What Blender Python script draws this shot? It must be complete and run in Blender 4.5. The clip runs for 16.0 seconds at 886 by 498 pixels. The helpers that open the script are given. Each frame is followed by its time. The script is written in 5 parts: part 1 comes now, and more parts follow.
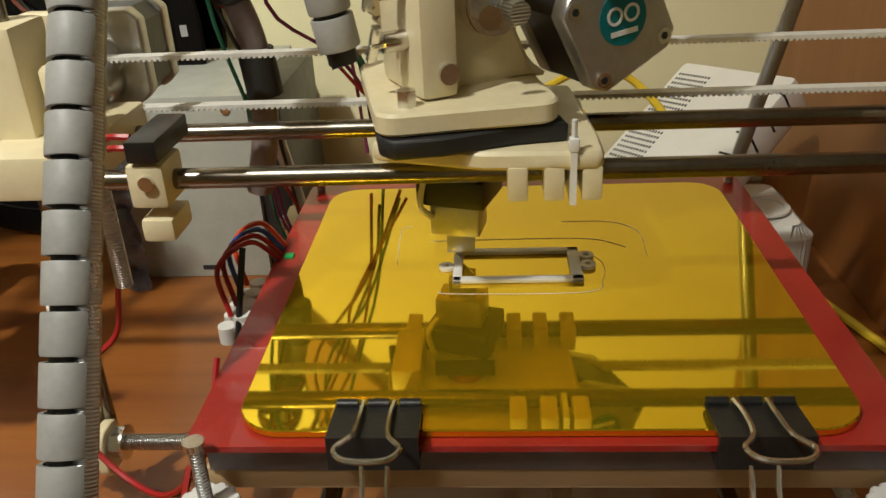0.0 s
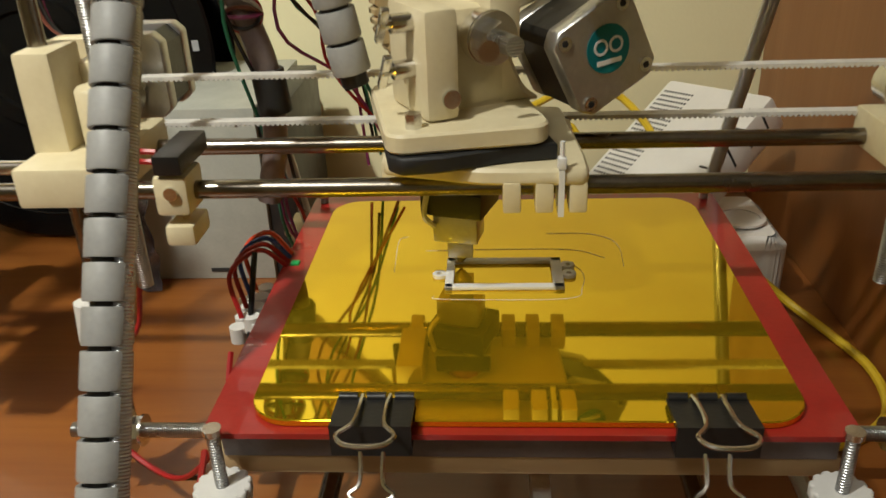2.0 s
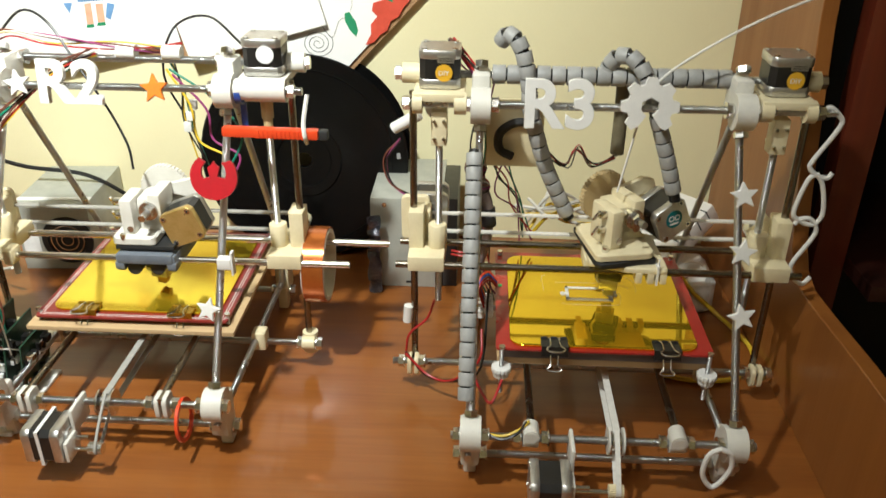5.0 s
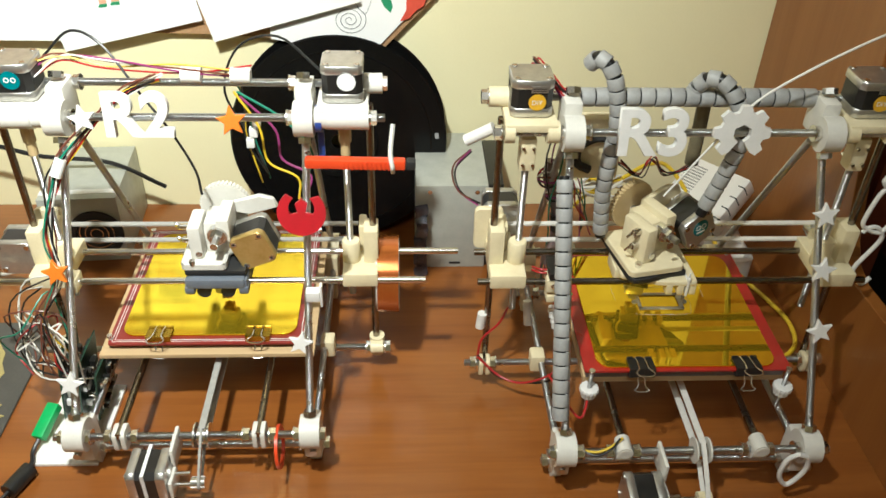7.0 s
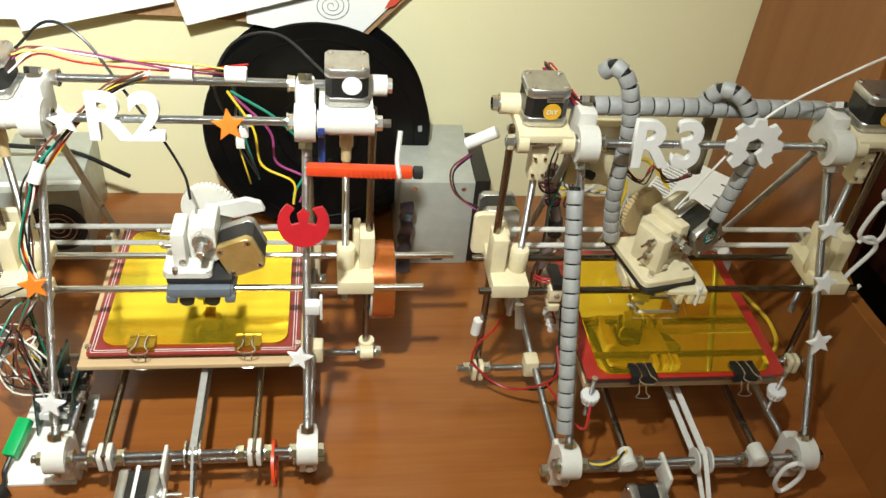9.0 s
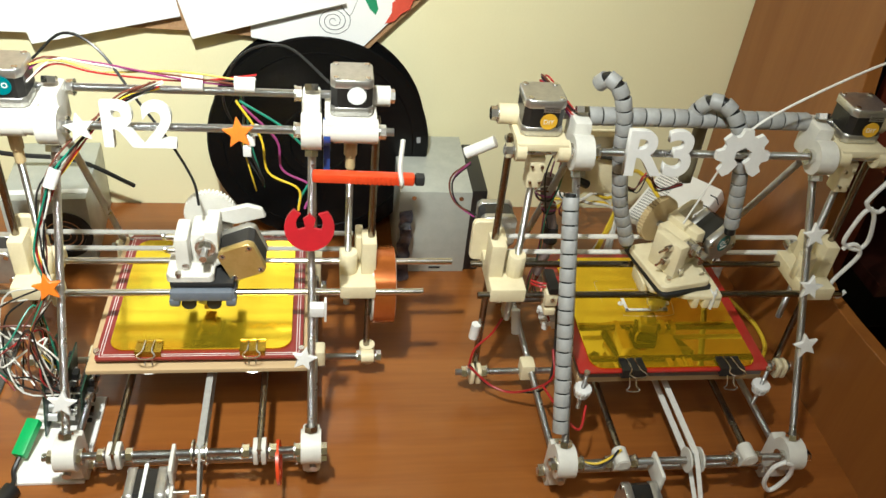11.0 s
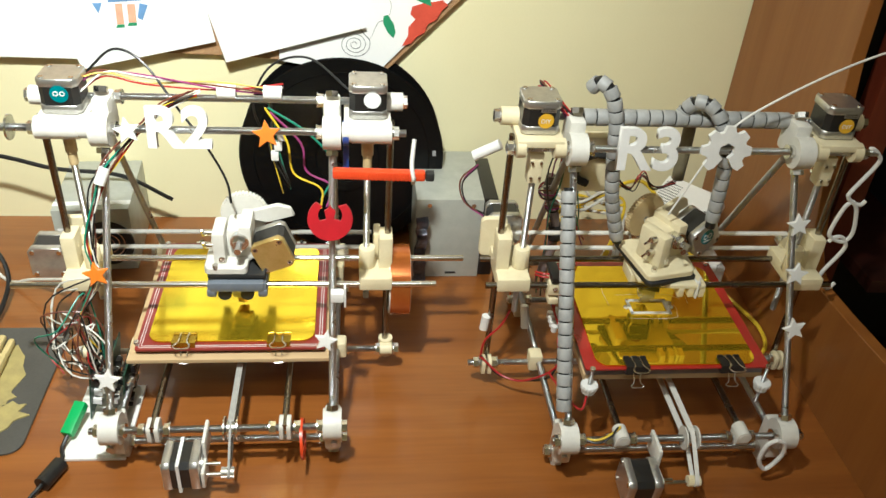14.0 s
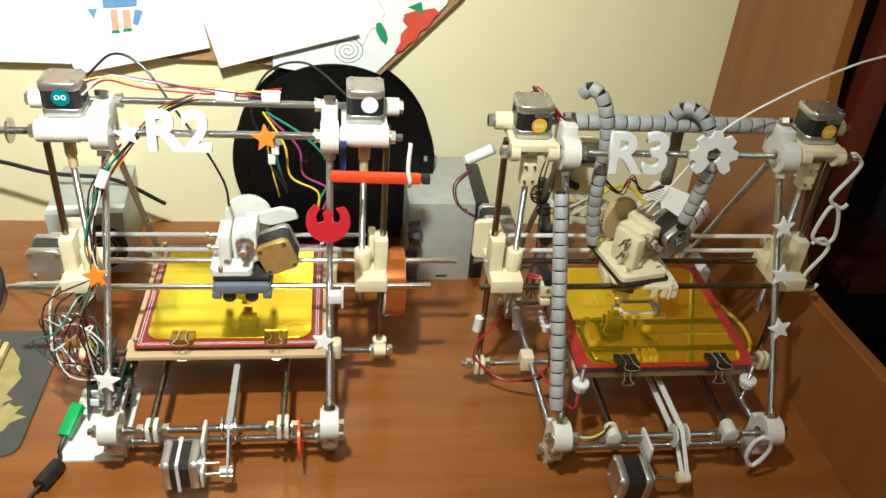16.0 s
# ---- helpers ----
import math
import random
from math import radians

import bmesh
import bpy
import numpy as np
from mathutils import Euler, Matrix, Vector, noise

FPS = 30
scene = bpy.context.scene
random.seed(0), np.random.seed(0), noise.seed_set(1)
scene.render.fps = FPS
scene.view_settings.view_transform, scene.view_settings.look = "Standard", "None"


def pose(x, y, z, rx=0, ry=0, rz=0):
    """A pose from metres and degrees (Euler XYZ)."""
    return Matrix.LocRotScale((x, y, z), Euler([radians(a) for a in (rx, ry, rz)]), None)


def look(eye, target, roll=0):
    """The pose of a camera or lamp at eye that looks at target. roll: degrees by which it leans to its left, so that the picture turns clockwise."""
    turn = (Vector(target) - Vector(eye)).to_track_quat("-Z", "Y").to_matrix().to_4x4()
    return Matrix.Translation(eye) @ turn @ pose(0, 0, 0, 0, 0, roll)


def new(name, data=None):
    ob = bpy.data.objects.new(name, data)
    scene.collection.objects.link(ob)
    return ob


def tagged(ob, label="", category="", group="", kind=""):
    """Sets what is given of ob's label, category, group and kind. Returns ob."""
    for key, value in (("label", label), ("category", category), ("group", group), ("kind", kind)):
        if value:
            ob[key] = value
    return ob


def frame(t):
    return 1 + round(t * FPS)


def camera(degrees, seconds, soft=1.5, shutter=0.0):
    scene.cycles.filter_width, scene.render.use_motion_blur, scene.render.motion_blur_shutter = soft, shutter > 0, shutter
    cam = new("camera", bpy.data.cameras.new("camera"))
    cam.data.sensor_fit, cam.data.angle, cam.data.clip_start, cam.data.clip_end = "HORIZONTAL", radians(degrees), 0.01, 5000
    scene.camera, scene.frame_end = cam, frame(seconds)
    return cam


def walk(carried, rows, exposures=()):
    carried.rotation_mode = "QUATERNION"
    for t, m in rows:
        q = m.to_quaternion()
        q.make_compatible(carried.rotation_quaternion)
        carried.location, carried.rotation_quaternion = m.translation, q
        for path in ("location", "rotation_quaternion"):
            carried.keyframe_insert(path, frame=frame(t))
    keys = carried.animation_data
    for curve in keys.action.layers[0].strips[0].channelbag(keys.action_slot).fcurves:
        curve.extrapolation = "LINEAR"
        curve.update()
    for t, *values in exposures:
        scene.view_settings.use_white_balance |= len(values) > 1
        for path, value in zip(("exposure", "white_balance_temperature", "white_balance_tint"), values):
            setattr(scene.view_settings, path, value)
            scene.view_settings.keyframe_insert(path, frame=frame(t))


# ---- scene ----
cam = camera(56.2, 16.0, shutter=0.5)
K = 1.12
PATH = [
    (0, (-0.008, -0.129, 0.266), (-0.134, 1.66, -0.619), -2.8),
    (0.5, (-0.006, -0.13, 0.266), (-0.13, 1.661, -0.617), -2.6),
    (1, (-0.006, -0.135, 0.268), (-0.131, 1.658, -0.61), -2.5),
    (1.5, (-0.004, -0.145, 0.272), (-0.131, 1.651, -0.6), -2.3),
    (2, (-0.004, -0.157, 0.28), (-0.127, 1.638, -0.593), -2.2),
    (2.5, (-0.006, -0.214, 0.311), (-0.152, 1.55, -0.535), -2.1),
    (3, (-0.007, -0.275, 0.332), (-0.140, 1.332, -0.435), -2.4),
    (3.5, (-0.005, -0.353, 0.394), (-0.202, 1.214, -0.441), -2.7),
    (4, (-0.072, -0.472, 0.440), (-0.218, 1.133, -0.329), -2.6),
    (4.5, (-0.094, -0.535, 0.503), (-0.237, 1.247, -0.394), -1.2),
    (5, (-0.118, -0.586, 0.559), (-0.198, 1.185, -0.367), 0.6),
    (7.5, (-0.302, -0.481, 0.689), (-0.154, 1.084, -0.548), 3.1),
    (8, (-0.325, -0.458, 0.692), (-0.108, 1.08, -0.567), 5.3),
    (8.5, (-0.333, -0.458, 0.693), (-0.08, 1.08, -0.561), 5.7),
    (11, (-0.35, -0.487, 0.701), (-0.064, 1.08, -0.508), 6.5),
    (11.5, (-0.349, -0.496, 0.7), (-0.073, 1.064, -0.521), 5.9),
    (12, (-0.363, -0.514, 0.699), (-0.073, 1.053, -0.509), 6.1),
    (12.5, (-0.356, -0.535, 0.703), (-0.087, 1.066, -0.465), 5.5),
    (13, (-0.35, -0.559, 0.705), (-0.108, 1.057, -0.447), 5.2),
    (13.5, (-0.342, -0.571, 0.703), (-0.106, 1.056, -0.436), 5.2),
    (14, (-0.339, -0.578, 0.702), (-0.125, 1.06, -0.426), 4.3),
    (14.5, (-0.343, -0.583, 0.701), (-0.121, 1.062, -0.413), 4.5),
    (15, (-0.348, -0.587, 0.703), (-0.118, 1.063, -0.403), 4.5),
    (15.5, (-0.354, -0.591, 0.703), (-0.103, 1.062, -0.395), 4.8),
    (16, (-0.356, -0.594, 0.705), (-0.096, 1.05, -0.403), 5.1),
]
walk(cam, [(t, look(Vector(eye) * K, Vector(target) * K, roll)) for t, eye, target, roll in PATH], exposures=[(0, -0.03, 6100, 10), (2.5, -0.03, 6100, 10), (3.5, 0.11, 5900, 9), (5, 0.27, 5700, 8), (7.5, 0.22, 5650, 7), (11, 0.22, 5650, 7), (16, 0.22, 5600, 7)])

# ---------------------------------------------------------------- light
world = bpy.data.worlds.new("room_air")
scene.world = world
world.use_nodes = True
world.node_tree.nodes["Background"].inputs[0].default_value = (0.9, 0.85, 0.75, 1)
world.node_tree.nodes["Background"].inputs[1].default_value = 0.12


def area(name, eye, target, size, watts, colour):
    data = bpy.data.lights.new(name, "AREA")
    data.shape, data.size, data.energy, data.color = "DISK", size, watts, colour
    ob = new(name, data)
    ob.matrix_world = look(eye, target)
    return ob


# added, unseen: a weak ceiling fill and a bright desk lamp on a long arm
LAMP = (-0.4, -0.9, 1.55)
SHADE = (-0.53, -0.37, 1.25)
area("ceiling_light", (LAMP[0], LAMP[1], LAMP[2] - 0.045), (LAMP[0], LAMP[1], 0), 0.36, 4, (1.0, 0.93, 0.78))
area("desk_light", (SHADE[0], SHADE[1], SHADE[2]), (-0.78, 0.52, 0.27), 0.06, 11.5, (1.0, 0.95, 0.80)).data.spread = radians(116)


# ---------------------------------------------------------------- materials
def pm(name, c1, c2=None, scale=40, rough=0.5, metal=0.0, bump=0.0, fine=400, stretch=(1, 1, 1), spec=0.5, coat=0.0, vary=0.0):
    m = bpy.data.materials.new(name)
    m.use_nodes = True
    nt = m.node_tree
    p = nt.nodes["Principled BSDF"]
    c2 = c2 or tuple(v * 0.82 for v in c1)
    tc = nt.nodes.new("ShaderNodeTexCoord")
    mp = nt.nodes.new("ShaderNodeMapping")
    mp.inputs["Scale"].default_value = stretch
    nt.links.new(tc.outputs["Object"], mp.inputs[0])
    n1 = nt.nodes.new("ShaderNodeTexNoise")
    n1.inputs["Scale"].default_value, n1.inputs["Detail"].default_value = scale, 6
    nt.links.new(mp.outputs[0], n1.inputs[0])
    n2 = nt.nodes.new("ShaderNodeTexNoise")
    n2.inputs["Scale"].default_value, n2.inputs["Detail"].default_value = fine, 3
    nt.links.new(mp.outputs[0], n2.inputs[0])
    mixf = nt.nodes.new("ShaderNodeMath")
    mixf.operation = "MULTIPLY_ADD"
    mixf.inputs[1].default_value = 0.35
    nt.links.new(n2.outputs[0], mixf.inputs[0])
    nt.links.new(n1.outputs[0], mixf.inputs[2])
    r = nt.nodes.new("ShaderNodeValToRGB")
    r.color_ramp.elements[0].position, r.color_ramp.elements[1].position = 0.42, 0.92
    r.color_ramp.elements[0].color, r.color_ramp.elements[1].color = (*c1, 1), (*c2, 1)
    nt.links.new(mixf.outputs[0], r.inputs[0])
    last = r.outputs[0]
    if vary:
        oi = nt.nodes.new("ShaderNodeObjectInfo")
        hs = nt.nodes.new("ShaderNodeHueSaturation")
        ma = nt.nodes.new("ShaderNodeMapRange")
        ma.inputs[3].default_value, ma.inputs[4].default_value = 1 - vary, 1 + vary
        nt.links.new(oi.outputs["Random"], ma.inputs[0])
        nt.links.new(ma.outputs[0], hs.inputs["Value"])
        nt.links.new(last, hs.inputs["Color"])
        last = hs.outputs[0]
    nt.links.new(last, p.inputs["Base Color"])
    p.inputs["Metallic"].default_value = metal
    p.inputs["Specular IOR Level"].default_value = spec
    p.inputs["Coat Weight"].default_value = coat
    mr = nt.nodes.new("ShaderNodeMapRange")
    mr.inputs[3].default_value, mr.inputs[4].default_value = rough * 0.7, min(1, rough * 1.3)
    nt.links.new(n1.outputs[0], mr.inputs[0])
    nt.links.new(mr.outputs[0], p.inputs["Roughness"])
    if bump:
        b = nt.nodes.new("ShaderNodeBump")
        b.inputs["Strength"].default_value, b.inputs["Distance"].default_value = bump, 0.0006
        nt.links.new(n2.outputs[0], b.inputs["Height"])
        nt.links.new(b.outputs[0], p.inputs["Normal"])
    return m


def banded(name, c1, c2, rough, metal, period, axis="Z", bump=0.5):
    """A material with fine parallel ridges: printed layers or a screw thread."""
    m = pm(name, c1, c2, 60, rough, metal)
    nt = m.node_tree
    w = nt.nodes.new("ShaderNodeTexWave")
    w.bands_direction = axis
    w.inputs["Scale"].default_value = 0.314 / period
    w.inputs["Distortion"].default_value = 0.4
    tc = nt.nodes.new("ShaderNodeTexCoord")
    nt.links.new(tc.outputs["Object"], w.inputs[0])
    b = nt.nodes.new("ShaderNodeBump")
    b.inputs["Strength"].default_value, b.inputs["Distance"].default_value = bump, 0.0005
    nt.links.new(w.outputs["Fac"], b.inputs["Height"])
    nt.links.new(b.outputs[0], nt.nodes["Principled BSDF"].inputs["Normal"])
    return m


def wood(name, c1, c2, axis, rough=0.35, coat=0.15, ring=7.0):
    """Varnished wood veneer, the grain running along axis."""
    st = [26, 26, 26]
    st["XYZ".index(axis)] = 1.6
    m = pm(name, c1, c2, 1.0, rough, 0, 0.15, ring, tuple(st), 0.5, coat)
    return m


CREAM = banded("natural_printed_plastic", (0.74, 0.66, 0.44), (0.66, 0.57, 0.36), 0.42, 0, 0.0005, "Z", 0.10)
WHITE = banded("white_printed_plastic", (0.68, 0.66, 0.60), (0.60, 0.58, 0.52), 0.45, 0, 0.0005, "Z", 0.10)
STEEL = pm("ground_steel", (0.78, 0.76, 0.72), (0.60, 0.58, 0.54), 90, 0.2, 1.0, 0.05)
DULL = pm("dark_smooth_rod", (0.30, 0.27, 0.23), (0.19, 0.17, 0.14), 60, 0.25, 1.0, 0.05)
THREAD = banded("threaded_zinc_steel", (0.62, 0.63, 0.64), (0.46, 0.47, 0.48), 0.30, 1.0, 0.0012, "Z", 0.9)
THREADX = banded("threaded_zinc_bar", (0.62, 0.63, 0.64), (0.46, 0.47, 0.48), 0.30, 1.0, 0.0012, "X", 0.9)
ZINC = pm("zinc_nut", (0.82, 0.81, 0.78), (0.66, 0.65, 0.62), 120, 0.24, 1.0, 0.1)
BLACK = pm("black_plastic", (0.010, 0.0095, 0.009), (0.018, 0.017, 0.016), 60, 0.38, 0, 0.2)
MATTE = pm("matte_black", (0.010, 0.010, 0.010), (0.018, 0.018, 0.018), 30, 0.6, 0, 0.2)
DISC = pm("black_spool_plastic", (0.003, 0.003, 0.003), (0.005, 0.005, 0.005), 14, 0.2, 0, 0.05, 160, spec=0.22)
ALU = pm("cast_aluminium", (0.62, 0.61, 0.58), (0.50, 0.49, 0.47), 120, 0.36, 0.9, 0.3)
GOLDCAP = pm("tape_covered_cap", (0.66, 0.50, 0.20), (0.52, 0.36, 0.10), 60, 0.3, 0.7, 0.1)
SLEEVE = pm("grey_cable_sleeve", (0.36, 0.36, 0.35), (0.28, 0.28, 0.27), 90, 0.5, 0, 0.15, 500, vary=0.08)
GLASS = pm("amber_film_on_glass", (0.95, 0.68, 0.020), (0.86, 0.57, 0.014), 14, 0.04, 0.88, 0.02, 60)
FILM = pm("creased_amber_film", (0.95, 0.70, 0.030), (0.82, 0.56, 0.016), 18, 0.14, 0.86, 0.35, 70, (1, 0.12, 1))
PCBRED = pm("red_heater_board", (0.42, 0.025, 0.018), (0.30, 0.018, 0.014), 30, 0.3, 0, 0.1, coat=0.3)
PCBDARK = pm("dark_red_heater_board", (0.26, 0.030, 0.022), (0.17, 0.02, 0.016), 30, 0.35, 0, 0.1)
PLY = wood("plywood_plate", (0.55, 0.40, 0.22), (0.44, 0.30, 0.15), "X", 0.6, 0)
FOIL = pm("grey_insulation", (0.20, 0.17, 0.17), (0.14, 0.12, 0.12), 40, 0.5, 0.2, 0.3)
DESK = wood("desk_veneer", (0.300, 0.106, 0.020), (0.190, 0.058, 0.010), "X", 0.32, 0.2)
PANEL = wood("side_panel_veneer", (0.300, 0.112, 0.022), (0.235, 0.082, 0.016), "Z", 0.38, 0.12)
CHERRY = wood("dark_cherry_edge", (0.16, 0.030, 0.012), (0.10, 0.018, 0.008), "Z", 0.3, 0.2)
# the cherry again, with the bookcase's inner shade put into its colour
CHERRYSHADE = wood("cherry_darkened_for_shade", (0.030, 0.007, 0.004), (0.016, 0.005, 0.003), "X", 0.35, 0.1)
WALLM = pm("cream_wall_paint", (0.80, 0.745, 0.47), (0.76, 0.70, 0.43), 6, 0.75, 0, 0.25, 300)
CEIL = pm("white_ceiling_paint", (0.80, 0.78, 0.72), None, 8, 0.8, 0, 0.1)
FLOORM = wood("floor_boards", (0.30, 0.17, 0.08), (0.2, 0.11, 0.05), "Y", 0.45, 0.1)
PSUGREY = pm("grey_painted_sheet", (0.43, 0.44, 0.39), (0.36, 0.37, 0.33), 50, 0.42, 0.1, 0.2)
ROUTERW = pm("white_case_plastic", (0.80, 0.78, 0.74), (0.74, 0.72, 0.68), 30, 0.4, 0, 0.05)
PAPER = pm("white_paper", (0.86, 0.85, 0.82), (0.82, 0.81, 0.78), 20, 0.8, 0, 0.2)
PAPERB = pm("bluish_drawing_paper", (0.72, 0.80, 0.82), (0.84, 0.85, 0.84), 9, 0.8, 0, 0.2)
CORK = pm("brown_cork", (0.30, 0.16, 0.07), (0.42, 0.26, 0.13), 260, 0.85, 0, 0.8)
REDP = pm("red_printed_plastic", (0.46, 0.012, 0.02), (0.36, 0.01, 0.016), 60, 0.4, 0, 0.1)
ORANGE = pm("orange_plastic", (0.75, 0.20, 0.015), (0.66, 0.16, 0.01), 60, 0.4, 0, 0.1)
ORRED = pm("orange_red_plastic", (0.70, 0.07, 0.015), (0.60, 0.05, 0.01), 60, 0.35, 0, 0.1)
STAR = pm("white_star_plastic", (0.76, 0.75, 0.72), (0.68, 0.67, 0.64), 60, 0.45, 0, 0.1)
TEAL = pm("teal_label", (0.0, 0.17, 0.19), (0.0, 0.14, 0.16), 60, 0.4)
YLABEL = pm("yellow_label", (0.75, 0.42, 0.02), None, 60, 0.45)
WLABEL = pm("white_label", (0.82, 0.82, 0.8), None, 60, 0.5)
CLIPG = pm("gold_clip", (0.55, 0.36, 0.03), (0.42, 0.26, 0.02), 60, 0.25, 0.9)
COPPER = pm("amber_tape_roll", (0.48, 0.15, 0.03), (0.36, 0.09, 0.015), 30, 0.2, 0.55)
SLATE = pm("slate_printed_plastic", (0.15, 0.17, 0.20), (0.11, 0.125, 0.15), 60, 0.5, 0, 0.2)
TAN = pm("tan_printed_gear", (0.55, 0.42, 0.22), (0.48, 0.36, 0.18), 60, 0.45, 0, 0.1)
BELT = pm("white_toothed_belt", (0.70, 0.68, 0.63), (0.58, 0.56, 0.52), 200, 0.6, 0, 0.3, 900)
GBELT = pm("grey_toothed_belt", (0.36, 0.35, 0.32), (0.28, 0.27, 0.25), 200, 0.6, 0, 0.3, 900)
BRASS = pm("brass", (0.62, 0.40, 0.12), (0.5, 0.32, 0.1), 60, 0.3, 1.0)
GREENB = pm("green_circuit_board", (0.012, 0.06, 0.035), (0.008, 0.04, 0.02), 80, 0.4, 0, 0.2)
GREENP = pm("green_plug_plastic", (0.02, 0.40, 0.10), None, 60, 0.4)
PAD = pm("dark_rubber_mat", (0.055, 0.052, 0.045), (0.085, 0.08, 0.07), 12, 0.7, 0, 0.4)
WRED = pm("red_wire", (0.40, 0.015, 0.015), None, 60, 0.4)
WBLK = pm("black_wire", (0.012, 0.012, 0.012), None, 60, 0.4)
WYEL = pm("yellow_wire", (0.72, 0.50, 0.02), None, 60, 0.4)
WBRN = pm("brown_wire", (0.16, 0.05, 0.03), None, 60, 0.4)
WGRN = pm("green_wire", (0.02, 0.22, 0.14), None, 60, 0.4)
WBLU = pm("blue_wire", (0.03, 0.07, 0.30), None, 60, 0.4)
WWHT = pm("white_wire", (0.70, 0.68, 0.62), None, 60, 0.45)
WMAG = pm("violet_wire", (0.28, 0.04, 0.16), None, 60, 0.4)
NATFIL = pm("clear_white_filament", (0.80, 0.78, 0.73), None, 60, 0.3)
BLUEFOIL = pm("dark_plastic_film", (0.05, 0.055, 0.09), (0.45, 0.48, 0.58), 60, 0.12, 0.8, 0.5)
DRAWG = pm("green_crayon", (0.03, 0.28, 0.12), None, 60, 0.8)
DRAWR = pm("red_crayon", (0.65, 0.08, 0.04), None, 60, 0.8)
DRAWB = pm("blue_crayon", (0.15, 0.3, 0.55), None, 60, 0.8)
CRAYSKIN = pm("orange_pink_crayon", (0.72, 0.40, 0.26), None, 60, 0.8)
DRAWK = pm("pencil_line", (0.12, 0.12, 0.12), None, 60, 0.8)
LAMPM = bpy.data.materials.new("lamp_glass")
LAMPM.use_nodes = True
LAMPM.node_tree.nodes["Principled BSDF"].inputs["Emission Color"].default_value = (1, 0.87, 0.66, 1)
LAMPM.node_tree.nodes["Principled BSDF"].inputs["Emission Strength"].default_value = 6

# ---------------------------------------------------------------- mesh tools
# plan lengths times K are metres
BM = bmesh.new


def finish(name, bm, material, sharp=38):
    bmesh.ops.scale(bm, vec=(K, K, K), verts=bm.verts)
    bmesh.ops.recalc_face_normals(bm, faces=bm.faces)
    me = bpy.data.meshes.new(name)
    bm.to_mesh(me)
    bm.free()
    me.polygons.foreach_set("use_smooth", [True] * len(me.polygons))
    me.set_sharp_from_angle(angle=radians(sharp))
    me.materials.append(material)
    return me


def part(name, bm, material, parent=None, label="", m=None):
    ob = new(name, finish(name, bm, material))
    if parent:
        ob.parent = parent
    if m:
        ob.matrix_basis = m
    return tagged(ob, label)


def share(name, me, parent, m):
    ob = new(name, me)
    ob.parent = parent
    ob.matrix_basis = m
    return ob


def thing(name, label, category, x=0, y=0, z=0, rz=0, group="", kind=""):
    ob = new(name)
    ob.matrix_basis = at(x, y, z, 0, 0, rz)
    return tagged(ob, label, category, group, kind)


def at(x, y, z, rx=0, ry=0, rz=0):
    return pose(K * x, K * y, K * z, rx, ry, rz)


def box(bm, x0, x1, y0, y1, z0, z1, bev=0.0, m=None):
    t = bmesh.new()
    bmesh.ops.create_cube(t, size=1)
    bmesh.ops.scale(t, vec=(x1 - x0, y1 - y0, z1 - z0), verts=t.verts)
    bmesh.ops.translate(t, vec=((x0 + x1) / 2, (y0 + y1) / 2, (z0 + z1) / 2), verts=t.verts)
    if bev:
        bmesh.ops.bevel(t, geom=t.edges[:], offset=bev, segments=2, affect="EDGES", profile=0.6)
    return merge(bm, t, m)


def merge(bm, t, m=None):
    if m:
        t.transform(m)
    me = bpy.data.meshes.new("tmp")
    t.to_mesh(me)
    t.free()
    bm.from_mesh(me)
    bpy.data.meshes.remove(me)
    return bm


def rod(bm, p, q, r, n=14, r2=None, m=None):
    p, q = Vector(p), Vector(q)
    t = bmesh.new()
    bmesh.ops.create_cone(t, cap_ends=True, segments=n, radius1=r, radius2=r if r2 is None else r2, depth=(q - p).length)
    t.transform(Matrix.Translation((p + q) / 2) @ (q - p).to_track_quat("Z", "Y").to_matrix().to_4x4())
    return merge(bm, t, m)


def prism(bm, poly, h, m=None, bev=0.0):
    """A flat outline in x, y, raised by h along z."""
    t = bmesh.new()
    vs = [t.verts.new((x, y, 0)) for x, y in poly]
    f = t.faces.new(vs)
    up = bmesh.ops.extrude_face_region(t, geom=[f])
    bmesh.ops.translate(t, vec=(0, 0, h), verts=[v for v in up["geom"] if isinstance(v, bmesh.types.BMVert)])
    if bev:
        bmesh.ops.bevel(t, geom=[e for e in t.edges], offset=bev, segments=1, affect="EDGES")
    return merge(bm, t, m)


def smooth_line(pts, n=6):
    pts = [Vector(p) for p in pts]
    if len(pts) < 3:
        return pts
    out = []
    ext = [2 * pts[0] - pts[1]] + pts + [2 * pts[-1] - pts[-2]]
    for a, b, c, d in zip(ext, ext[1:], ext[2:], ext[3:]):
        for i in range(n):
            u = i / n
            out.append(0.5 * (2 * b + (c - a) * u + (2 * a - 5 * b + 4 * c - d) * u * u + (3 * b - a - 3 * c + d) * u ** 3))
    return out + [pts[-1]]


def tube(bm, pts, r, n=8, steps=6):
    line = smooth_line(pts, steps)
    t = bmesh.new()
    rings = []
    side = None
    for i, p in enumerate(line):
        d = (line[min(i + 1, len(line) - 1)] - line[max(i - 1, 0)]).normalized()
        if side is None:
            side = d.orthogonal().normalized()
        side = (side - d * side.dot(d)).normalized()
        up = d.cross(side)
        rings.append([t.verts.new(p + r * (math.cos(a) * side + math.sin(a) * up)) for a in (2 * math.pi * k / n for k in range(n))])
    for a, b in zip(rings, rings[1:]):
        for k in range(n):
            t.faces.new((a[k], a[(k + 1) % n], b[(k + 1) % n], b[k]))
    t.faces.new(rings[0][::-1])
    t.faces.new(rings[-1])
    return merge(bm, t)


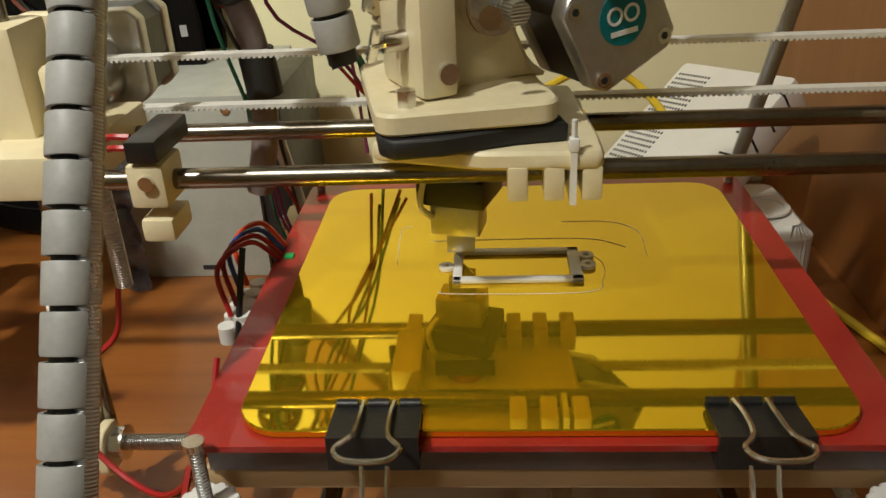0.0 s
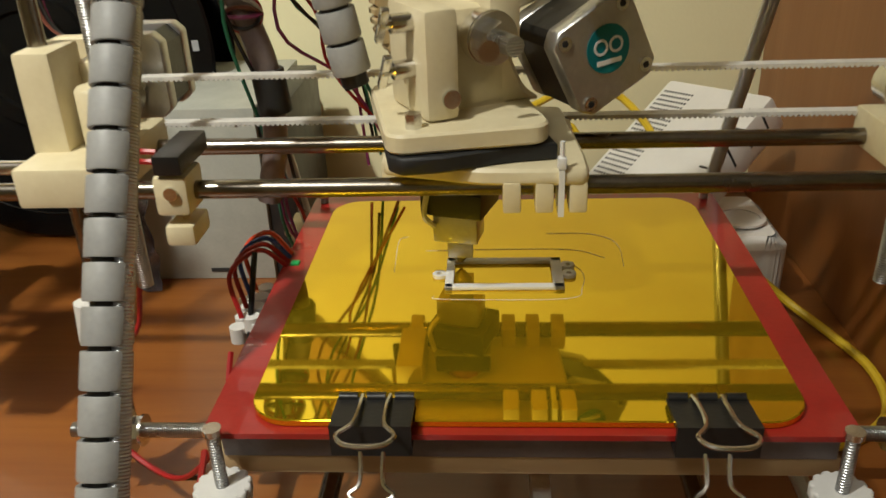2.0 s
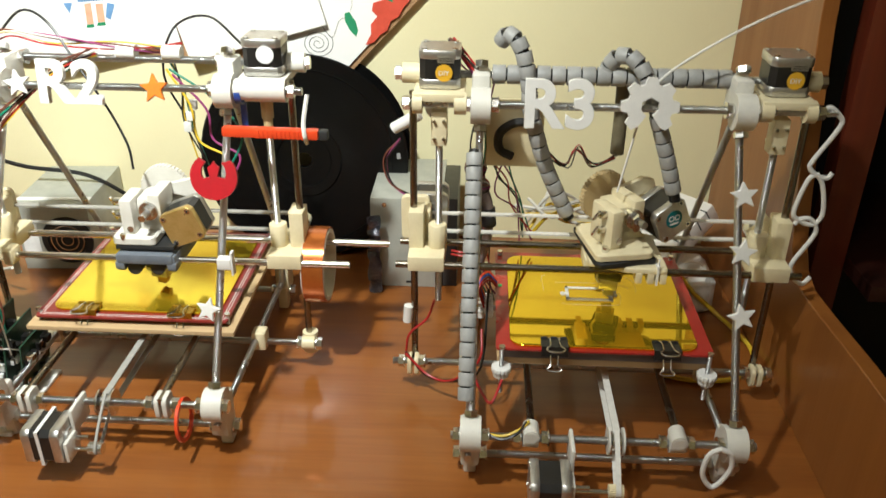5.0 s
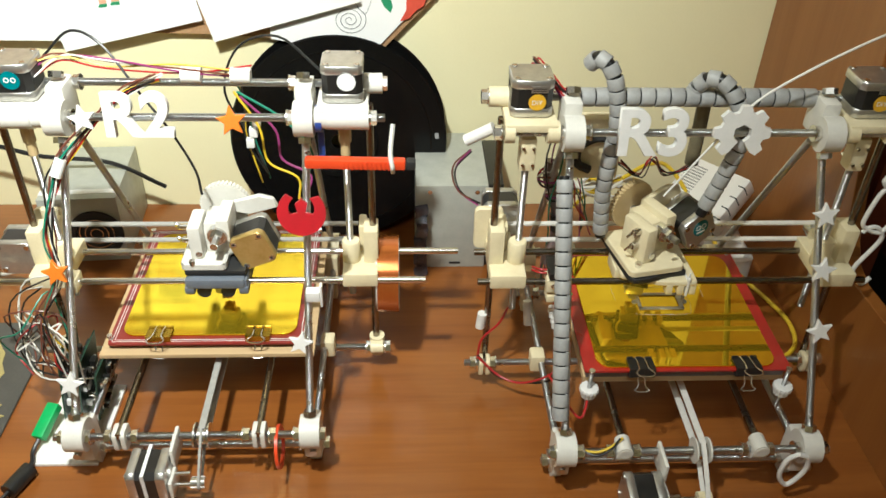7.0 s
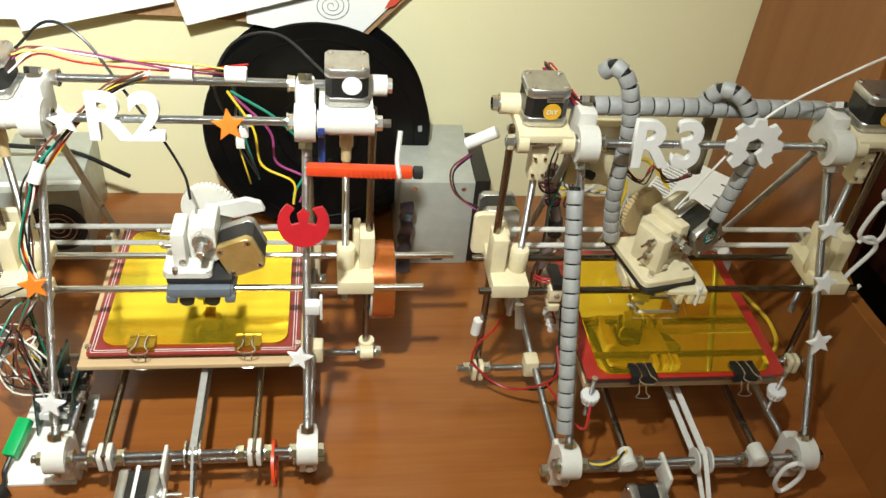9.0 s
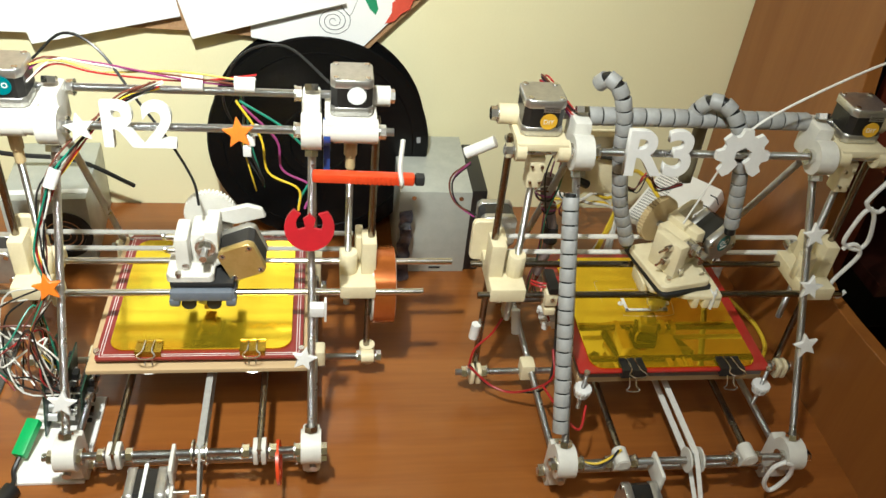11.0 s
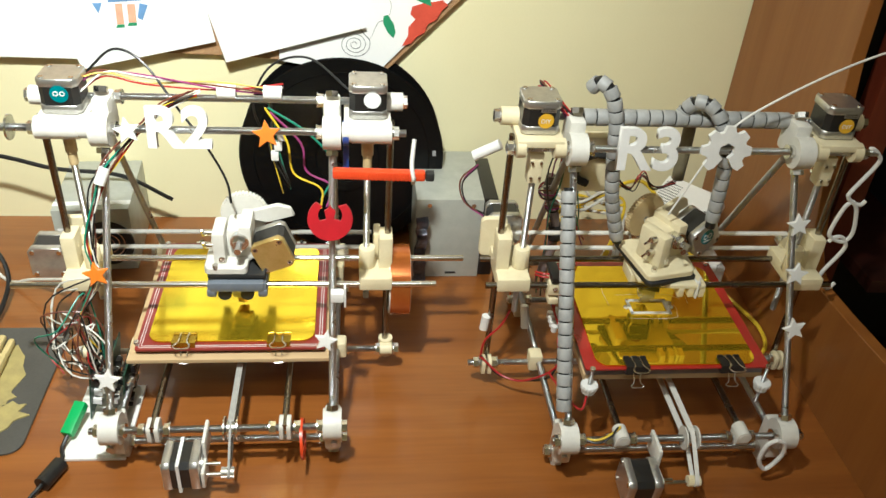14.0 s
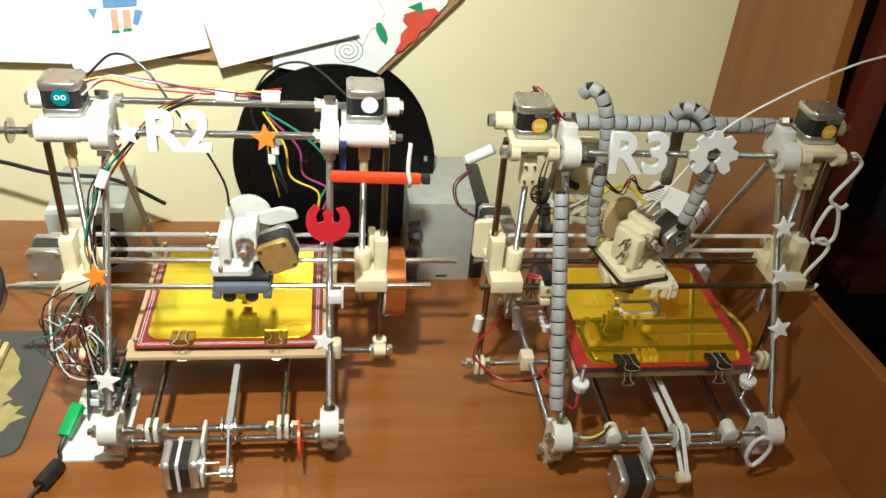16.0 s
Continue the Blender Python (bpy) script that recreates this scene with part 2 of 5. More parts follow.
def lathe(bm, profile, n=40, m=None):
    """Turns a profile of (radius, height) about z; the profile closes on itself."""
    t = bmesh.new()
    rings = [[t.verts.new((r * math.cos(a), r * math.sin(a), h)) for a in (2 * math.pi * k / n for k in range(n))] for r, h in profile]
    for a, b in zip(rings, rings[1:] + rings[:1]):
        for k in range(n):
            t.faces.new((a[k], a[(k + 1) % n], b[(k + 1) % n], b[k]))
    return merge(bm, t, m)


def ring_outline(r, n=32, cx=0, cy=0):
    return [(cx + r * math.cos(2 * math.pi * k / n), cy + r * math.sin(2 * math.pi * k / n)) for k in range(n)]


def rounded(x0, x1, y0, y1, r, n=6):
    out = []
    for cx, cy, a0 in ((x1 - r, y1 - r, 0), (x0 + r, y1 - r, 90), (x0 + r, y0 + r, 180), (x1 - r, y0 + r, 270)):
        out += [(cx + r * math.cos(radians(a0 + 90 * i / n)), cy + r * math.sin(radians(a0 + 90 * i / n))) for i in range(n + 1)]
    return out


def gear_outline(teeth, r0, r1):
    out = []
    for i in range(teeth):
        a = 2 * math.pi * i / teeth
        w = math.pi / teeth
        for da, r in ((-0.9 * w, r0), (-0.45 * w, r1), (0.45 * w, r1), (0.9 * w, r0)):
            out.append((r * math.cos(a + da), r * math.sin(a + da)))
    return out


def star_outline(r, k=0.45, points=5):
    return [((r if i % 2 == 0 else r * k) * math.sin(math.pi * i / points), (r if i % 2 == 0 else r * k) * math.cos(math.pi * i / points)) for i in range(2 * points)]


UP = Matrix.Rotation(radians(90), 4, "X")          # outline in x, y stands up in x, z and is raised towards -y
AX = Matrix.Rotation(radians(90), 4, "Y")          # z turns to x
T = Matrix.Translation
NEMA = 0.0378                                       # 42.3 mm motor

# ---------------------------------------------------------------- the room
def slab(name, x0, x1, y0, y1, z0, z1, material, label="", category="", bev=0.0, kind="structure"):
    return tagged(part(name, box(BM(), x0, x1, y0, y1, z0, z1, bev), material), label, category, kind=kind)


WY = 0.53                                            # the wall behind the desk
slab("wall_back", -1.9, 1.5, WY, WY + 0.1, -0.67, 1.45, WALLM, "cream painted wall behind the desk", "wall")
# the rest of the shell is out of view, added to bounce light
slab("wall_left", -2.0, -1.9, -2.2, WY + 0.1, -0.67, 1.45, WALLM, "unseen cream side wall added to bounce light", "wall")
slab("wall_right", 1.5, 1.6, -2.2, WY + 0.1, -0.67, 1.45, WALLM, "unseen cream side wall added to bounce light", "wall")
slab("wall_front", -1.9, 1.5, -2.2, -2.1, -0.67, 1.45, WALLM, "unseen cream wall across the room, added to bounce light", "wall")
slab("floor", -2.0, 1.6, -2.2, WY + 0.1, -0.77, -0.67, FLOORM, "unseen brown wooden floor closing the room for bounce light", "floor")
slab("ceiling", -2.0, 1.6, -2.2, WY + 0.1, 1.45, 1.55, CEIL, "unseen white ceiling added to bounce light", "ceiling")

# unseen lamp body, added to carry the soft fill light
lamp = thing("ceiling_lamp", "unseen round white ceiling lamp added for fill light, switched on", "lamp", LAMP[0] / K, LAMP[1] / K, 1.45)

part("base_plate", rod(BM(), (0, 0, -0.03), (0, 0, 0), 0.17, 32), WLABEL, lamp)
part("rim", lathe(BM(), [(0.17, -0.045), (0.18, -0.045), (0.18, -0.02), (0.17, -0.02)], 32), ZINC, lamp)
part("glass_shade", rod(BM(), (0, 0, -0.0305), (0, 0, -0.0302), 0.168, 32), LAMPM, lamp)

# made-up lamp body out of view; shadow directions set only its light's direction
dl = thing("desk_lamp", "unseen black jointed desk lamp added to carry the main light, switched on", "lamp", SHADE[0] / K, SHADE[1] / K, 0)
SZ = SHADE[2] / K
aim = look((0, 0, 0), (-0.25, 0.89, -0.98)).to_3x3().to_4x4()
part("shade", lathe(BM(), [(0.055, 0.0), (0.06, 0.0), (0.058, 0.03), (0.03, 0.075), (0.0, 0.08), (0.0, 0.075), (0.027, 0.07), (0.053, 0.03)], 32, T((0, 0, SZ)) @ aim), BLACK, dl)
part("bulb", rod(BM(), (0, 0, 0.006), (0, 0, 0.03), 0.03, 20, 0.012, T((0, 0, SZ)) @ aim), LAMPM, dl)
part("arm", rod(BM(), (-0.01, -0.06, SZ + 0.06), (-0.60, -0.05, 0.62), 0.006), BLACK, dl)
part("arm", rod(BM(), (-0.60, -0.05, 0.62), (-0.58, 0.05, 0.02), 0.006), BLACK, dl)
part("foot", rod(BM(), (-0.58, 0.05, 0.0), (-0.58, 0.05, 0.02), 0.07, 32), BLACK, dl)

desk = thing("desk", "orange-brown veneered wooden desk with raised side board", "desk")
part("desktop", box(BM(), -1.25, 0.2145, -0.62, WY - 0.002, -0.022, 0, 0.0015), DESK, desk)
SX = 0.2145
prof = [(-0.62, -0.66), (-0.62, 0.16), (-0.3, 0.155), (0.02, 0.142), (0.12, 0.134), (0.165, 0.132), (0.19, 0.14), (0.207, 0.16), (0.218, 0.19), (0.235, 0.25),
        (0.25, 0.32), (0.262, 0.38), (0.27, 0.5), (0.272, 0.75), (WY - 0.002, 0.75), (WY - 0.002, -0.66)]
b = prism(BM(), prof, 0.016, Matrix(((0, 0, 1, SX), (1, 0, 0, 0), (0, 1, 0, 0), (0, 0, 0, 1))), 0.0008)
part("side_board", b, PANEL, desk, "tall side board, cut low towards the front")
for x in (-1.24, -0.9):
    part("leg_panel", box(BM(), x, x + 0.018, -0.5, 0.4, -0.66, -0.0225, 0.001), PANEL, desk)

case = thing("bookcase", "dark cherry-red bookcase, its deep inside coloured near black for shade", "bookcase", 0.268, 0.0, 0)
part("post", box(BM(), 0.0, 0.035, 0.27, 0.30, -0.66, 0.9, 0.001), CHERRY, case)
# black back and near-black shelves: the recess's shade is in their colour
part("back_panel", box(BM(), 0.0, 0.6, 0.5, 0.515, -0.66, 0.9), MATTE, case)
part("side_panel", box(BM(), 0.6, 0.62, 0.2, 0.515, -0.66, 0.9), CHERRYSHADE, case)
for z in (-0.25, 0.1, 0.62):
    part("shelf", box(BM(), 0.036, 0.6, 0.2, 0.5, z, z + 0.018, 0.001), CHERRYSHADE, case)
for i, (w, h) in enumerate(((0.03, 0.22), (0.024, 0.25), (0.04, 0.2), (0.02, 0.24))):
    bk = tagged(part("book", box(BM(), 0, w, 0, 0.15, 0, h, 0.001), (MATTE, CHERRY, BLACK, SLATE)[i]), "dark bound book standing on a bookcase shelf", "book", "books in the bookcase")
    bk.matrix_basis = at(0.42 + i * 0.045, 0.3, 0.1185)


# ---------------------------------------------------------------- printer parts
def motor(parent, m, label=None, caps=None):
    """A stepper motor with its shaft along +z and its shaft face at z = 0."""
    c = NEMA / 2
    k = 0.0042
    octo = [(c, c - k), (c - k, c), (-c + k, c), (-c, c - k), (-c, -c + k), (-c + k, -c), (c - k, -c), (c, -c + k)]
    j = 0.006
    core = [(c - .0005, c - j), (c - j, c - .0005), (-c + j, c - .0005), (-c + .0005, c - j), (-c + .0005, -c + j), (-c + j, -c + .0005), (c - j, -c + .0005), (c - .0005, -c + j)]
    ob = part("stepper_motor", prism(BM(), core, 0.0185, T((0, 0, -0.0270))), BLACK, parent, "black-bodied stepper motor with silver end caps", m)
    part("end_cap", prism(BM(), octo, 0.0085, T((0, 0, -0.0085)), 0.0006), caps or ALU, ob)
    part("end_cap", prism(BM(), octo, 0.0080, T((0, 0, -0.035)), 0.0006), caps or ALU, ob)
    part("shaft", rod(BM(), (0, 0, 0), (0, 0, 0.018), 0.0022), STEEL, ob)
    part("boss", rod(BM(), (0, 0, 0), (0, 0, 0.0018), 0.0098, 24), caps or ALU, ob)
    for sx in (-1, 1):
        for sy in (-1, 1):
            part("screw", rod(BM(), (sx * .0138, sy * .0138, -0.0362), (sx * .0138, sy * .0138, -0.0345), 0.0026, 10), ZINC, ob)
    return ob


def letters(text, size, depth, m):
    cu = bpy.data.curves.new("text", "FONT")
    cu.body, cu.size, cu.extrude = text, size, depth
    src = new("text_source", cu)
    bpy.context.view_layer.update()
    me = bpy.data.meshes.new_from_object(src.evaluated_get(bpy.context.evaluated_depsgraph_get()))
    bpy.data.objects.remove(src)
    me.transform(m)
    b = BM()
    b.from_mesh(me)
    bpy.data.meshes.remove(me)
    return b


NUT = finish("nut", rod(BM(), (0, 0, -0.0028), (0, 0, 0.0028), 0.0067, 6), ZINC)
WASHER = finish("washer", rod(BM(), (0, 0, -0.0006), (0, 0, 0.0006), 0.0076, 20), ZINC)
RR = 0.0036


def nuts_x(parent, places):
    for x, y, z in places:
        share("nut", NUT, parent, at(x, y, z, 0, 90, 0))
        share("washer", WASHER, parent, at(x + (0.0034 if x < 0 else -0.0034), y, z, 0, 90, 0))


def clamp(bm, x, y, z, r=0.0085):
    """Two printed cheeks that hold a bar end."""
    for dx in (-0.006, 0.0015):
        prism(bm, rounded(-r, r, -0.014, r, 0.005, 3), 0.0045, T((x + dx, y, z)) @ Matrix(((0, 0, 1, 0), (1, 0, 0, 0), (0, 1, 0, 0), (0, 0, 0, 1))), 0.0005)
    return bm


def vertex_low(parent, x, back=False):
    s = -1 if back else 1
    y = 0.31 if back else 0.006
    b = BM()
    rod(b, (x - 0.0095, y, 0.061), (x + 0.0095, y, 0.061), 0.0165, 24)
    box(b, x - 0.0085, x + 0.0085, min(y, y + s * 0.028), max(y, y + s * 0.028), 0.022, 0.062, 0.003)
    box(b, x - 0.006, x + 0.006, min(y + s * 0.016, y + s * 0.031), max(y + s * 0.016, y + s * 0.031), 0.0, 0.028, 0.002)
    part("frame_corner", b, WHITE if not back else CREAM, parent, "white printed frame corner with foot")
    sx = 1 if x > 0 else -1
    nuts_x(parent, [(x + sx * 0.013, y - s * 0.006, 0.064), (x - sx * 0.013, y - s * 0.006, 0.064), (x + sx * 0.013, y + s * 0.02, 0.021), (x - sx * 0.012, y + s * 0.02, 0.021)])


def vertex_top(parent, x):
    b = BM()
    rod(b, (x - 0.009, 0.145, 0.325), (x + 0.009, 0.145, 0.325), 0.0165, 24)
    box(b, x - 0.0085, x + 0.0085, 0.15, 0.182, 0.315, 0.352, 0.004)
    part("frame_corner", b, WHITE, parent, "white printed top frame corner")
    sx = 1 if x > 0 else -1
    nuts_x(parent, [(x + sx * 0.0125, 0.143, 0.327), (x - sx * 0.0125, 0.143, 0.327), (x - sx * 0.0125, 0.178, 0.345)])
    share("nut", NUT, parent, at(x, 0.140, 0.305, -30))
    share("nut", NUT, parent, at(x, 0.165, 0.358, -30))


LOW = -0.018
NARROW = 0.935


def frame_of(p, right_x, left_x, style):
    """The triangular bar frame: style 3 has dark sleeves and white belt, style 2 is plain."""
    W = 0.118
    for sx in (-1, 1):
        x = sx * W
        vertex_low(p, x)
        vertex_low(p, x, True)
        vertex_top(p, x)
        L = 0.27
        part("front_post", rod(BM(), (0, 0, 0), (0, 0, L), RR), THREAD, p, "zinc threaded bar", at(x, 0.008, 0.07, -30.2))
        part("rear_post", rod(BM(), (0, 0, 0), (0, 0, L), RR), THREAD, p, "zinc threaded bar", at(x, 0.308, 0.07, 30.2))
        part("side_bar", rod(BM(), (0, 0, 0), (0, 0, 0.33), RR), THREAD, p, "zinc threaded bar", at(x + sx * 0.002, -0.006, 0.042, -90))
        share("nut", NUT, p, at(x, 0.0125, 0.079, -30))
    for y, z, x0, x1 in ((0, 0.064, -0.136, 0.136), (0.026, 0.021, -0.134, 0.134), (0.316, 0.064, -0.136, 0.136), (0.29, 0.021, -0.134, 0.134),
                         (0.143, 0.327, -0.190, 0.200), (0.178, 0.345, -0.185, 0.195), (0.15, 0.037, -0.204, 0.192)):
        part("cross_bar", rod(BM(), (x0, y, z), (x1, y, z), RR), THREADX, p, "zinc threaded cross bar")
    # the two lifting columns
    for sx in (-1, 1):
        part("guide_rod", rod(BM(), (sx * 0.181, 0.160, 0.026), (sx * 0.181, 0.160, 0.333), RR), DULL, p, "dark smooth steel rod")
        part("lead_screw", rod(BM(), (sx * 0.156, 0.155, 0.112), (sx * 0.156, 0.155, 0.305), 0.0034), THREAD, p, "zinc threaded lead screw")
        b = BM()
        if style == 3:
            box(b, sx * 0.156 - 0.0075, sx * 0.156 + 0.0075, 0.147, 0.163, 0.284, 0.318, 0.002)
        else:
            rod(b, (sx * 0.156, 0.155, 0.296), (sx * 0.156, 0.155, 0.329), 0.0062, 8)
            rod(b, (sx * 0.156, 0.155, 0.282), (sx * 0.156, 0.155, 0.2965), 0.0046, 12)
        part("shaft_coupling", b, CREAM if style == 3 else TAN, p, "printed shaft coupling with clamp screws")
        for zz in (0.292, 0.309):
            for dx in (-0.0045, 0.0045) if style == 3 else ():
                part("screw", rod(BM(), (sx * 0.156 + dx, 0.144, zz), (sx * 0.156 + dx, 0.168, zz), 0.0016, 8), ZINC, p)
        b = BM()
        rod(b, (sx * 0.131, 0.143, 0.3275), (sx * 0.142, 0.143, 0.3275), 0.0102, 20)
        rod(b, (sx * (0.171 if style == 3 else 0.1405), 0.143, 0.3275), (sx * 0.180, 0.143, 0.3275), 0.0102 if style == 3 else 0.0112, 24)
        box(b, sx * 0.156 - 0.0235, sx * 0.156 + 0.0235, 0.136, 0.200, 0.3300, 0.3375, 0.0015)
        rod(b, (sx * 0.172, 0.178, 0.345), (sx * 0.192, 0.178, 0.345), 0.0095, 16)
        part("motor_mount", b, CREAM if style == 3 else WHITE, p, "printed bracket under the motor")
        nuts_x(p, [(sx * 0.186, 0.143, 0.327), (sx * 0.196, 0.178, 0.345)])
        mo = motor(p, at(sx * 0.156, 0.168, 0.3385, 180))
        if style == 3:
            lx = sx * 0.156 + 0.004
            lb = part("label", prism(BM(), ring_outline(0.0078, 24), 0.0004, T((lx, 0.1489, 0.3535)) @ UP), YLABEL, p, "round yellow label with white letters")
            part("label_text", letters("DIY", 0.0062, 0.0001, T((lx - 0.0052, 0.1483, 0.3513)) @ UP), WLABEL, lb)
            part("label", box(BM(), lx - 0.006, lx + 0.009, 0.1486, 0.149, 0.3625, 0.3685), ALU, p, "small silver print label")
            for k in (0.3642, 0.3662):
                part("print_line", box(BM(), lx - 0.0045, lx + 0.0075, 0.1484, 0.1485, k, k + 0.0006), BLACK, p)
        b = clamp(BM(), sx * 0.182, 0.15, 0.037) if style == 3 else rod(rod(BM(), (sx * 0.182, 0.16, 0.022), (sx * 0.182, 0.16, 0.046), 0.0085, 20), (sx * 0.175, 0.15, 0.037), (sx * 0.189, 0.15, 0.037), 0.0075, 18)
        part("bar_clamp", b, CREAM, p, "printed clamp holding the rod foot")
        nuts_x(p, [(sx * 0.195, 0.15, 0.037), (sx * 0.173, 0.15, 0.037)])
        b = BM()
        box(b, sx * 0.124 - 0.008, sx * 0.124 + 0.008, 0.141, 0.159, 0.030, 0.052, 0.003)
        part("bar_clamp", b, CREAM, p)
    # slide for the bed: two smooth rods on four clamps, belt and motor in front
    for x in (-0.064, 0.066):
        part("bed_rod", rod(BM(), (x, -0.008, 0.072), (x, 0.326, 0.072), RR), DULL, p, "dark smooth steel rod")
        for y in (0.0, 0.316):
            b = BM()
            if style == 2:
                part("rod_clamp", clamp(b, x, y, 0.066, 0.0095), WHITE, p, "white printed rod clamp")
                continue
            rod(b, (x - 0.007, y, 0.064), (x + 0.007, y, 0.064), 0.0082, 18)
            rod(b, (x, y - 0.010, 0.0715), (x, y + 0.008, 0.0715), 0.0074, 18)
            rod(b, (x, y - 0.0106, 0.0715), (x, y - 0.009, 0.0715), 0.0056, 18)
            part("rod_clamp", b, WHITE, p, "white printed rod clamp")
        nuts_x(p, [(x - 0.0125, 0, 0.064), (x + 0.0125, 0, 0.064)])
    bx = 0.012
    for zz in (0.0735, 0.0545):
        part("bed_belt", box(BM(), bx - 0.0032, bx + 0.0032, 0.0, 0.316, zz - 0.0006, zz + 0.0006), BELT if style == 3 else GBELT, p)
    b = BM()
    rod(b, (bx - 0.004, 0, 0.064), (bx + 0.004, 0, 0.064), 0.0088, 20)
    part("idler_bearing", b, ZINC, p)
    for dx in (-0.0075, 0.0055):
        part("fender_washer", rod(BM(), (bx + dx, 0, 0.064), (bx + dx + 0.0016, 0, 0.064), 0.0125, 24), WHITE if style == 3 else ZINC, p)
    tube(b := BM(), [(bx, y, z) for y, z in ((0.0, 0.0745), (-0.0085, 0.069), (-0.034, 0.047), (-0.0405, 0.038), (-0.036, 0.0325), (-0.029, 0.035), (0.004, 0.0545))], 0.0011, 4, 4)
    b.transform(T((bx, 0, 0)) @ Matrix.Diagonal((2.9 if style == 3 else 1.5, 1, 1, 1)) @ T((-bx, 0, 0)))
    part("drive_belt", b, BELT if style == 3 else GBELT, p, "toothed belt running to the pulley")
    MO = -0.026 if style == 3 else -0.010
    part("pulley_shaft", rod(BM(), (MO, -0.034, 0.035), (bx, -0.034, 0.035), 0.0024), STEEL, p)
    part("pulley", prism(BM(), gear_outline(16, 0.0050, 0.0058), 0.013, T((bx - 0.008, -0.034, 0.037)) @ AX), CREAM if style == 3 else ZINC, p, "toothed pulley")
    b = BM()
    MO = -0.026 if style == 3 else -0.010
    box(b, MO - 0.004, MO, -0.046, -0.022, 0.028, 0.05, 0.002)
    box(b, MO - 0.004, MO, -0.026, 0.006, 0.046, 0.072, 0.002)
    part("motor_bracket", b, WHITE, p, "white printed motor bracket")
    mo = motor(p, Matrix.Translation((K * (MO - 0.0045), K * (-0.034 if style == 3 else -0.030), K * (0.039 if style == 3 else 0.046))) @ Matrix.Rotation(radians(90), 4, "Y") @ Matrix.Rotation(radians(90 if style == 2 else 96), 4, "Z"))
    if style == 2:
        part("cable_tie", lathe(BM(), [(0.0225, -0.0014), (0.0232, -0.0014), (0.0232, 0.0014), (0.0225, 0.0014)], 4, T((MO - 0.024, -0.030, 0.046)) @ AX @ Matrix.Rotation(radians(45), 4, "Z") @ Matrix.Scale(1.16, 4)), WLABEL, p, "translucent cable tie")
    # x axis
    before = set(p.children)
    for y, x0, x1 in ((0.131, left_x[0], right_x[0]), (0.181, left_x[1], right_x[1])):
        part("cross_rod", rod(BM(), (x0, y, 0.166), (x1, y, 0.166), RR), DULL if style == 3 else STEEL, p, "smooth steel rod")
    for sx in (-1, 1):
        b = BM()
        xa, xb = sorted((sx * 0.149, sx * 0.185))
        box(b, xa, xb, 0.126, 0.193, 0.1605, 0.1765, 0.002)
        xa, xb = sorted((sx * 0.1705, sx * 0.1855))
        box(b, xa, xb, 0.146, 0.172, 0.170, 0.2155, 0.002)
        ae = part("axis_end", b, CREAM, p, "cream printed axis end bracket")
        part("nut_trap", prism(BM(), ring_outline(0.0095, 10), 0.031, T((sx * 0.157, 0.153, 0.170)), 0.001), CREAM, p)
        part("bearing_holder", box(BM(), sx * 0.169 - 0.004, sx * 0.169 + 0.004, 0.168, 0.192, 0.172, 0.207, 0.002), CREAM, p)
    b = BM()
    prism(b, rounded(-0.015, 0.015, -0.028, 0.022, 0.006, 4), 0.007, T((-0.182, 0.2, 0.19)) @ UP, 0.001)
    part("motor_bracket", b, CREAM, p, "cream printed bracket of the side motor")
    if style == 3:
        motor(p, Matrix.Translation((K * -0.168, K * 0.2015, K * 0.192)) @ Matrix.Rotation(radians(90), 4, "X"))
    else:
        motor(p, Matrix.Translation((K * -0.207, K * 0.186, K * 0.180)) @ Matrix.Rotation(radians(-90), 4, "X"))
    part("pulley", rod(BM(), (-0.168, 0.185, 0.184), (-0.168, 0.2, 0.184), 0.009, 20), ZINC, p)
    part("idler_bearing", rod(BM(), (0.166, 0.187, 0.184), (0.166, 0.2, 0.184), 0.0095, 20), ZINC, p)
    for zz in (0.194, 0.1735):
        b = BM()
        box(b, -0.168, 0.166, 0.190, 0.196, zz - 0.0007, zz + 0.0007)
        for i in range(150):
            box(b, -0.165 + i * 0.0022, -0.1639 + i * 0.0022, 0.190, 0.196, zz - 0.0014, zz - 0.0007)
        part("toothed_belt", b, BELT if style == 3 else GBELT, p, "toothed belt")
    if style == 2:                                   # this printer is narrower, and its head stands lower
        for ob in p.children:
            xs = [v.co.x for v in ob.data.vertices]
            if ob.name.startswith(("cross_rod", "bed_rod", "bed_belt", "drive_belt", "idler_bearing", "fender_washer", "pulley")):
                continue
            if max(xs) - min(xs) > 0.15:
                for v in ob.data.vertices:
                    v.co.x *= NARROW
            else:
                mid = (ob.matrix_basis @ Vector(((max(xs) + min(xs)) / 2, 0, 0))).x
                if abs(mid) > 0.09:
                    ob.matrix_basis = T(((NARROW - 1) * mid + 0.003 * K, 0, 0)) @ ob.matrix_basis
        for ob in set(p.children) - before:
            ob.matrix_basis = at(0, 0, LOW) @ ob.matrix_basis


